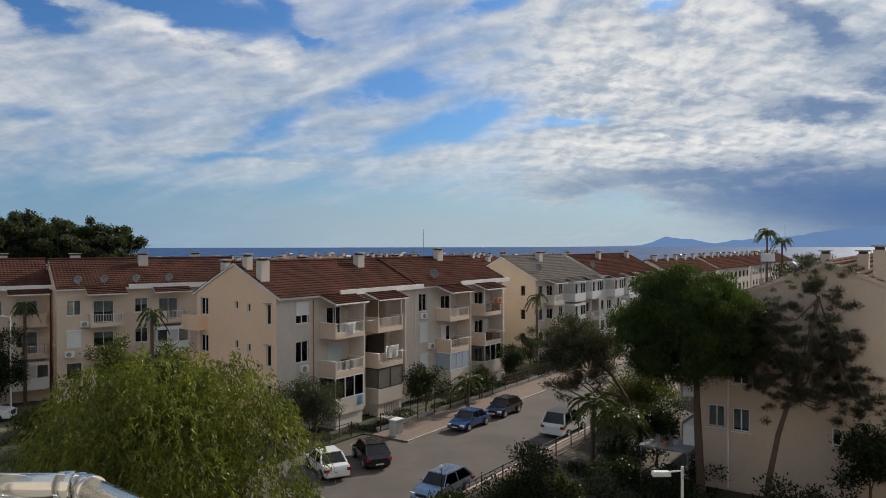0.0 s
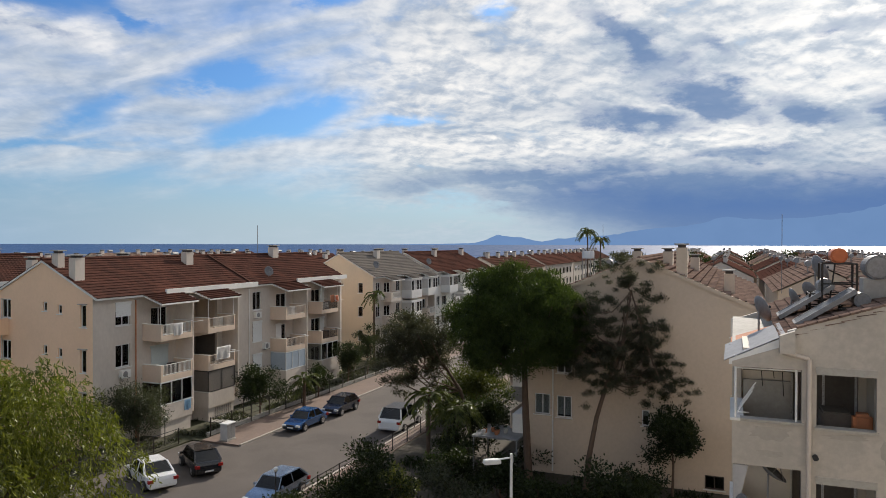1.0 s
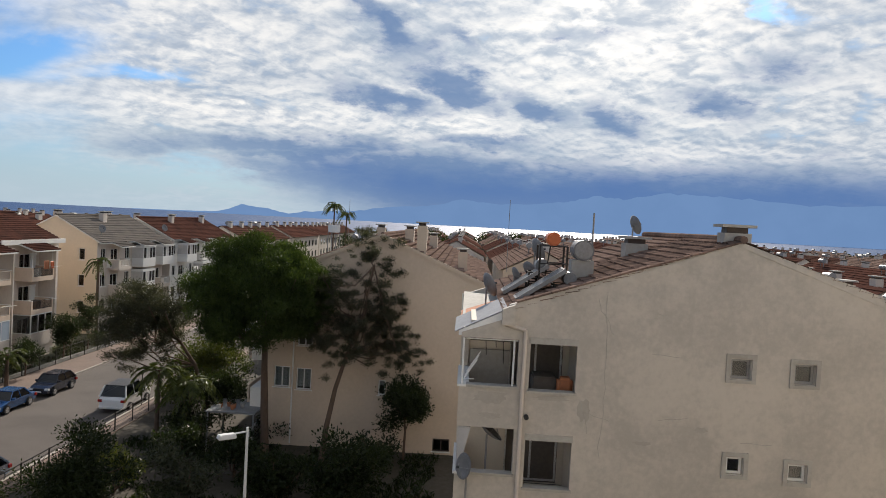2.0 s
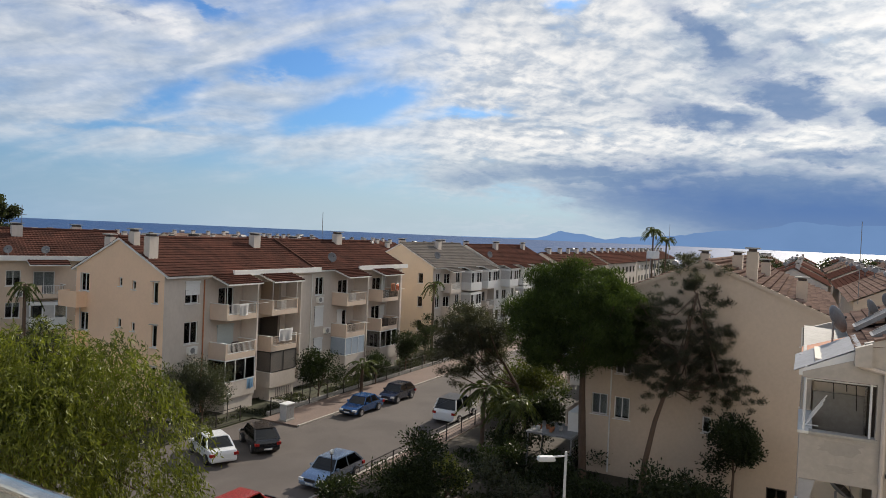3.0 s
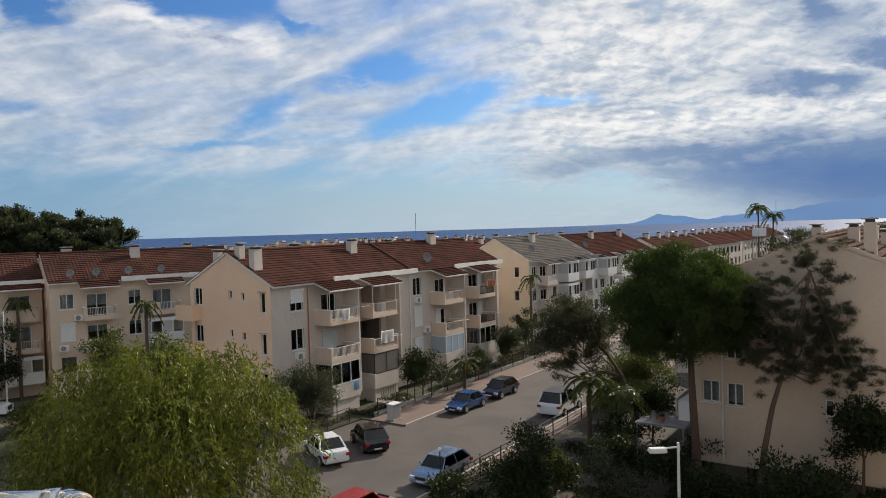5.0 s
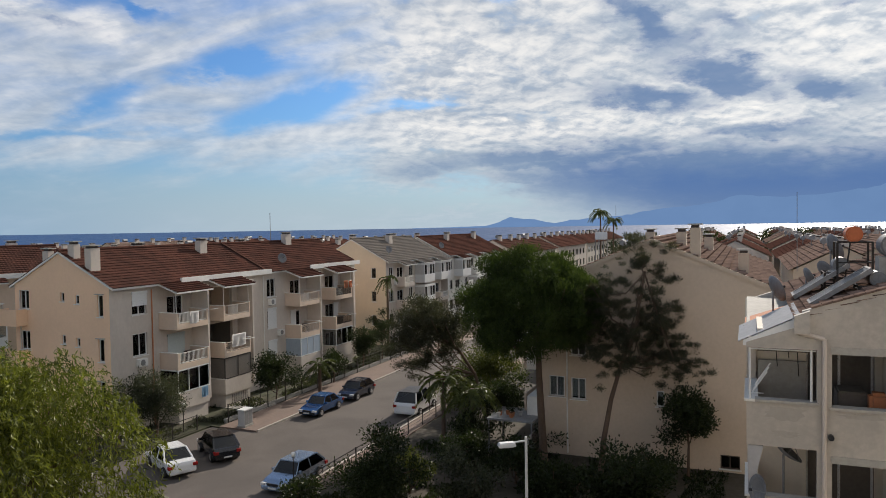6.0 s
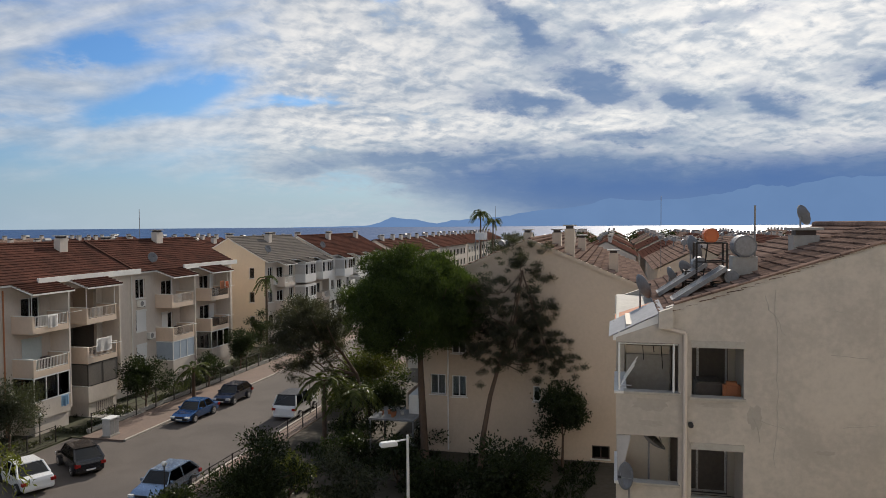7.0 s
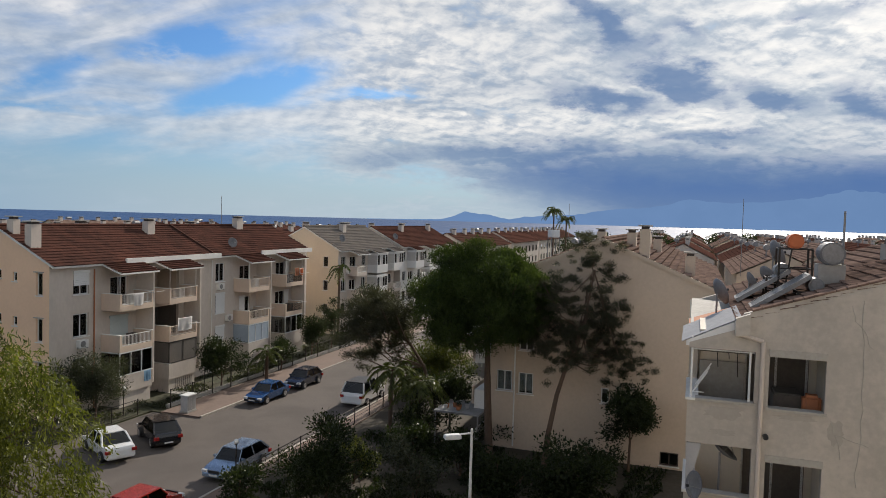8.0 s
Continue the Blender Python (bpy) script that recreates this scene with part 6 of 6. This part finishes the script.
def water_heater(s, d, z, drum, label, high=1.2, r=0.3, long=1.2, panel=True, pan=None):
    """A solar water heater: angle-iron stand, drum on top, panel leaning on it."""
    t = empty("water_heater", street_pose(s, d, z), label, "water heater", "roof water heaters")
    for x in (-0.45, 0.45):
        for y in (-0.45, 0.45):
            bm = B()
            box(bm, x - 0.03, x + 0.03, y - 0.03, y + 0.03, -0.7, high)
            part("leg", bm, IRON, t)
    for k in (0.15, 0.55, 1.0):
        for y in (-0.45, 0.45):
            bm = B()
            bar(bm, (-0.45, y, high * k), (0.45, y, high * k), 0.022, 5)
            part("brace", bm, IRON, t)
        for x in (-0.45, 0.45):
            bm = B()
            bar(bm, (x, -0.45, high * k), (x, 0.45, high * k), 0.022, 5)
            part("brace", bm, IRON, t)
    bm = B()
    bar(bm, (-long / 2, 0, high + r), (long / 2, 0, high + r), r, 20)
    bmesh.ops.bevel(bm, geom=[e for e in bm.edges if len(e.link_faces) == 2 and max(len(f.verts) for f in e.link_faces) > 4], offset=0.05, segments=2, affect="EDGES")
    part("drum", bm, drum, t)
    bm = B()
    bar(bm, (-0.3, 0.1, high), (-0.3, 0.3, -0.3), 0.025, 6)
    part("pipe", bm, IRON, t)
    if panel:
        for off in (-0.45,):
            bm = B()
            vs = box(bm, off, off + 0.95, 0.2, 1.9, -0.05, 0.05)
            bmesh.ops.transform(bm, matrix=pose(0, 0, 0.75, -34, 0, 0), verts=bm.verts)
            q = part("solar_panel", bm, SOLAR, t, "dark solar collector with pale frame")
            bm = B()
            for x0, x1, y0, y1 in ((off - 0.03, off + 0.03, 0.2, 1.9), (off + 0.92, off + 0.98, 0.2, 1.9), (off, off + 0.95, 0.17, 0.23), (off, off + 0.95, 1.87, 1.93)):
                box(bm, x0, x1, y0, y1, -0.06, 0.065)
            bmesh.ops.transform(bm, matrix=pose(0, 0, 0.75, -34, 0, 0), verts=bm.verts)
            part("panel_frame", bm, GREYMETAL, q)
    return t


SOLAR = surface("solar_collector", (0.035, 0.04, 0.05), (0.06, 0.065, 0.07), 0.4, big=3, small=20, bump=0, spec=0.2)
water_heater(24.3, 2.9, 12.55, ORANGE, "orange water drum on a rusty stand", 1.32, 0.23, 0.75)
water_heater(24.6, 2.6, 12.5, GREYMETAL, "grey water drum low on a rusty stand", 0.45, 0.23, 0.75, False)
water_heater(22.2, 3.2, 12.55, GREYMETAL, "galvanised solar water heater on a roof", 0.2, 0.2, 0.8)
bt = empty("water_tank", street_pose(22.6, 3.62, 12.6), "grey galvanised water tank on a plinth", "water tank")
bm = B()
box(bm, -0.34, 0.34, -0.34, 0.34, -0.3, 0.92)
part("plinth", bm, CONCRETE, bt)
bm = B()
bar(bm, (-0.4, 0, 1.22), (0.4, 0, 1.22), 0.32, 24)
part("drum", bm, GREYDISH, bt)
bm = B()
bar(bm, (-0.42, 0, 1.22), (-0.4, 0, 1.22), 0.27, 24)
part("end_cap", bm, GREYMETAL, bt)
for s, d, z, r, lab, tl in ((24.2, 0.75, 11.65, 0.40, "grey satellite dish at the eave", (68, 0, 28)), (25.5, 1.75, 11.95, 0.29, "grey satellite dish on the roof", (66, 0, 22)),
                            (26.5, 2.3, 12.1, 0.31, "pale satellite dish on the roof", (64, 0, 40)), (27.3, 2.6, 12.8, 0.46, "large satellite dish on the roof", (70, 0, 22)), (25.2, 5.75, 13.95, 0.32, "satellite dish on a chimney", (70, 0, 20)),
                            (19.8, 0.35, 6.95, 0.34, "large satellite dish under a balcony", (80, 0, 215)), (20.9, 0.9, 7.6, 0.42, "satellite dish inside a balcony", (40, 0, 0))):
    dish(street_pose(s, d, z, 0), r, lab, tl)
for s, d, z in ((57.2, -41.2, 10.9), (80, -41.5, 10.9), (96, -41.2, 10.9)):
    dish(street_pose(s, d, z, 180), 0.45, "white satellite dish at the eave", (70, 0, 150))
for x, y, z in ((-33.6, 65.9, 10.6), (-31.8, 67.2, 10.6), (-29.5, 68.8, 10.6), (-27.0, 70.5, 10.6)):
    dish(Matrix.Translation((x, y, z)), 0.36, "white satellite dish at the eave", (65, 0, 10))
# television masts
for s, d, z0, z1 in ((22.4, 3.9, 12.6, 15.0), (62, -46, 12.6, 16.2), (70, 4, 10, 17.0), (120, -20, 9, 17.5)):
    t = empty("antenna_mast", street_pose(s, d, 0), "thin metal television mast on a roof", "antenna", "antenna masts")
    bm = B()
    bar(bm, (0, 0, z0), (0, 0, z1), 0.03, 6)
    part("mast", bm, GREYMETAL, t)
t = empty("antenna", Matrix.Translation((-62, 150, 0)), "thin television antenna with cross bars", "antenna", "antenna masts")
bm = B()
bar(bm, (0, 0, 5), (0, 0, 16.5), 0.07, 6)
part("mast", bm, GREYMETAL, t)
bm = B()
bar(bm, (-0.9, 0, 14.6), (1.0, 0, 14.6), 0.05, 6)
part("cross_bar", bm, GREYMETAL, t)
# white elevated tank below the far palm
t = empty("water_tank", Matrix.Translation((49.0, 108, 0)), "white roof water tank on a stand", "water tank")
bm = B()
bar(bm, (0, 0, 11.9), (0, 0, 13.1), 1.0, 18)
bmesh.ops.bevel(bm, geom=[e for e in bm.edges], offset=0.1, segments=2, affect="EDGES")
part("drum", bm, FRAME, t)
for dx in (-0.7, 0.7):
    for dy in (-0.7, 0.7):
        bm = B()
        bar(bm, (dx, dy, 0), (dx, dy, 11.95), 0.08, 6)
        part("leg", bm, GREYMETAL, t)

# small sheet roof between the near house and its neighbour
sr = empty("sheet_roof", street_pose(24.0, 0.3, 11.45), "small red and grey sheet roof with white edge", "roof")
bm = B()
prism(bm, [(0.35, -0.02), (0.35, 0.03), (-1.3, 0.62), (-1.3, 0.50)], -1.4, 0.6)
part("sheet", bm, TERRACOTTA, sr)
bm = B()
prism(bm, [(0.40, -0.06), (0.40, 0.06), (-1.3, 0.70), (-1.3, 0.56)], -1.52, -1.41)
part("edge", bm, SHEET_GREY, sr)

# ---------- laundry, flower pots on balconies ----------
def cloth(name, m, w, h, mat, label, seed):
    rnd = random.Random(seed)
    bm = B()
    n, k = 10, 8
    g = [[bm.verts.new((w * i / n, 0.05 * math.sin(i * 1.3 + seed) * (j / k), -h * j / k + 0.03 * math.sin(i * 0.9) * (j == k))) for j in range(k + 1)] for i in range(n + 1)]
    for i in range(n):
        for j in range(k):
            bm.faces.new((g[i][j], g[i + 1][j], g[i + 1][j + 1], g[i][j + 1]))
    bmesh.ops.solidify(bm, geom=list(bm.faces), thickness=0.01)
    tagged(link(name, bm, mat, None, m, True), label, "laundry", "laundry on balconies")


cloth("laundry_sheet", street_pose(46.7, -38.6, 5.95), 1.7, 1.05, LAUNDRY, "white sheet drying over a balcony railing", 1)
cloth("laundry_towel", street_pose(42.0, -38.62, 8.35), 0.9, 0.9, LAUNDRY, "white towel drying on a balcony railing", 2)
cloth("laundry_towel", street_pose(43.0, -38.6, 2.45), 0.7, 0.8, BLUECLOTH, "pale blue towel hanging below a balcony", 3)
cloth("laundry_towel", street_pose(64.3, -38.62, 9.0), 0.8, 0.8, TERRACOTTA, "red cloth drying on a balcony", 4)
cloth("laundry_towel", street_pose(65.3, -38.6, 8.9), 0.6, 0.7, ORANGE, "orange cloth drying on a balcony", 5)
cloth("laundry_sheet", street_pose(100.5, -38.6, 6.3), 1.6, 1.3, LAUNDRY, "white sheet hanging on a balcony", 6)
for i in range(7):
    s, d = 43.1 + 0.32 * (i % 4) - 0.1, -14.6 + 0.42 * (i // 2)
    t = empty("flower_pot", street_pose(s, d, 2.35), "small clay flower pot on a terrace roof", "flower pot", "flower pots")
    bm = B()
    bar(bm, (0, 0, 0), (0, 0, 0.26), 0.1, 12, 0.15)
    part("pot", bm, TERRACOTTA if i % 3 else CURTAIN, t)
    g = np.random.default_rng(90 + i)
    p_, d_ = clump_leaves(g, [(0, 0, 0.42, 0.2, 0.18)], 1800, 0.2, 0.6)
    ob = new("plant", leaf_mesh("plant", p_, d_, 0.1, 0.04, LEAF, g))
    ob.parent = t

# ---------- the balcony the camera stands on ----------
bm = B()
box(bm, 0, 3.0, 0, 0.25, 0, 5.4)
wall_m = Matrix(((-0.86, -0.51, 0, -1.13), (-0.51, 0.86, 0, 1.72), (0, 0, 1, 12.4), (0, 0, 0, 1)))
bmesh.ops.recalc_face_normals(bm, faces=bm.faces)
ow = link("wall_balcony", bm, WALLWHITE := surface("smooth_white_wall", (0.52, 0.56, 0.555), (0.48, 0.52, 0.515), 0.85, big=1.2, small=25, mixup=0.6, bump=0.08), None, wall_m)
tagged(ow, "smooth off-white balcony side wall", "wall", kind="structure")
bm = B()
prism(bm, [(-3.4, -6.0), (3.5, -6.0), (3.5, 0.2), (0.9, 0.2), (-0.7, 1.55), (-1.2, 1.75), (-3.4, 0.4)], 12.75, 12.95, "z")
tagged(link("floor", bm, CONCRETE), "grey balcony floor slab", "floor", kind="structure")
# own house, unseen: made long and pale to bounce sunlight onto the gables
bm = B()
box(bm, -45, 40, -14, -1.6, 0, 17.5)
tagged(link("wall_house", bm, PALE), "unseen pale house block behind the balcony, widened to bounce light", "wall", kind="structure")
rail = empty("balcony_railing", Matrix.Translation((-1.0, 1.49, 12.95)), "brushed steel tube railing with jointed corner", "railing")


def tube(a, b, r=0.025, name="tube"):
    bm = B()
    o = Vector((-1.0, 1.49, 12.95))
    bar(bm, Vector(a) - o, Vector(b) - o, r, 28)
    ob = part(name, bm, STEEL, rail, smooth=True)
    for p in ob.data.polygons:
        p.use_smooth = len(p.vertices) == 4
    return ob


J, E_, Wf = Vector((-1.0, 1.49, 14.0)), Vector((-0.755, 1.485, 14.0)), Vector((-1.2, 1.685, 14.0))
D2 = Vector((0.78, -0.62, 0))
tube(J + Vector((0.03, 0, 0)), E_ - Vector((0.03, 0, 0))), tube(E_ + D2 * 0.03, E_ + D2 * 1.9), tube(J + (Wf - J) * 0.12, Wf)
for p, d in ((E_ - Vector((0.045, 0, 0)), Vector((1, 0, 0))), (E_ + D2 * 0.02, D2), (J + Vector((0.02, 0, 0)), Vector((1, 0, 0))), (J + (Wf - J) * 0.08, (Wf - J).normalized())):
    tube(p, p + d * 0.032, 0.0295, "sleeve")
for p, r in ((E_, 0.027), (J, 0.028)):
    bm = B()
    bmesh.ops.create_uvsphere(bm, u_segments=24, v_segments=12, radius=r, matrix=Matrix.Translation(p - Vector((-1.0, 1.49, 12.95))))
    part("joint", bm, STEEL, rail, smooth=True)
tube(Wf - (Wf - J).normalized() * 0.012, Wf, 0.036, "flange")
tube((-1.0, 1.49, 12.95), (-1.0, 1.49, 13.98), 0.02, "post"), tube((0.3, 0.65, 12.95), (0.3, 0.65, 13.98), 0.02, "post")


# ---------- weeds and grass tufts in the gardens ----------
g = np.random.default_rng(123)
for nm, n, s0, s1, d0, d1, lab in (("garden_grass", 26000, 18, 43.5, -21.4, -1, "sparse dark grass and weeds in the garden"), ("verge_grass", 9000, 42, 80, -40, -36, "dry grass in front of flats"),
                                   ("lawn_grass", 14000, 21, 41, -58, -37, "patchy grass on the lawn")):
    s_, d_ = g.uniform(s0, s1, n), g.uniform(d0, d1, n)
    keep = np.array([noise.noise(Vector((a * 0.35, b * 0.35, 1.0))) > -0.12 for a, b in zip(s_, d_)])
    s_, d_ = s_[keep], d_[keep]
    P = np.outer(s_, np.array(U)) + np.outer(d_, np.array(V))
    P[:, 2] = 0.05 + g.uniform(0.02, 0.16, len(s_))
    D = g.normal(size=P.shape) * 0.6 + np.array((0, 0, 0.8))
    tagged(new(nm, leaf_mesh(nm, P, D, 0.42, 0.09, LEAF if nm == "garden_grass" else OLIVE, g)), lab, "grass", kind="stuff")

# ---------- single roof tiles on the near house, beside its gable ----------
bm = B()
prof = [(-0.15, 0.0), (-0.085, 0.055), (0.0, 0.075), (0.085, 0.055), (0.15, 0.0)]
for y0, y1, lift0, lift1 in ((0.0, 0.42, 0.075, 0.02),):
    a = [bm.verts.new((x, y0, z + lift0)) for x, z in prof]
    b = [bm.verts.new((x * 0.9, y1, z + lift1)) for x, z in prof]
    e = [bm.verts.new((x, y0, z + lift0 - 0.035)) for x, z in prof]
    for i in range(4):
        bm.faces.new((a[i], a[i + 1], b[i + 1], b[i])), bm.faces.new((e[i], e[i + 1], a[i + 1], a[i]))
tile_me = bpy.data.meshes.new("roof_tile")
bm.to_mesh(tile_me), bm.free()


def tile_material():
    m = surface("weathered_clay_tile", (0.31, 0.205, 0.158), (0.125, 0.088, 0.072), 0.85, big=1.5, small=7, mixup=0.9, bump=0.4, spec=0.0, vary=0.55)
    return m


tile_me.materials.append(tile_material())
roof_c = [o for o in near.children if o.name.split(".")[0] == "roof"][0]
rnd = random.Random(31)
x_from, zc0, zc1 = LC + 0.03 - 4.8, EAVEC + 1.2 * (RIDGEC - EAVEC) / (WC / 2) + 0.15, RIDGEC + 0.15
pitch_c = math.degrees(math.atan2(zc1 - zc0, WC / 2 - 1.15))
run_c = math.hypot(zc1 - zc0, WC / 2 - 1.15)
for j in range(int(run_c / 0.36)):
    for i in range(16):
        k = j * 0.36
        ob = new("roof_tile", tile_me)
        ob.parent = roof_c
        ob.matrix_basis = Matrix.Translation((x_from + 0.15 + 0.3 * i, 1.15 + k * math.cos(radians(pitch_c)), zc0 - 0.03 + k * math.sin(radians(pitch_c)))) @ pose(
            rnd.uniform(-0.012, 0.012), 0, rnd.uniform(-0.006, 0.012), pitch_c + rnd.uniform(-1.5, 1.5), 0, rnd.uniform(-2.5, 2.5))
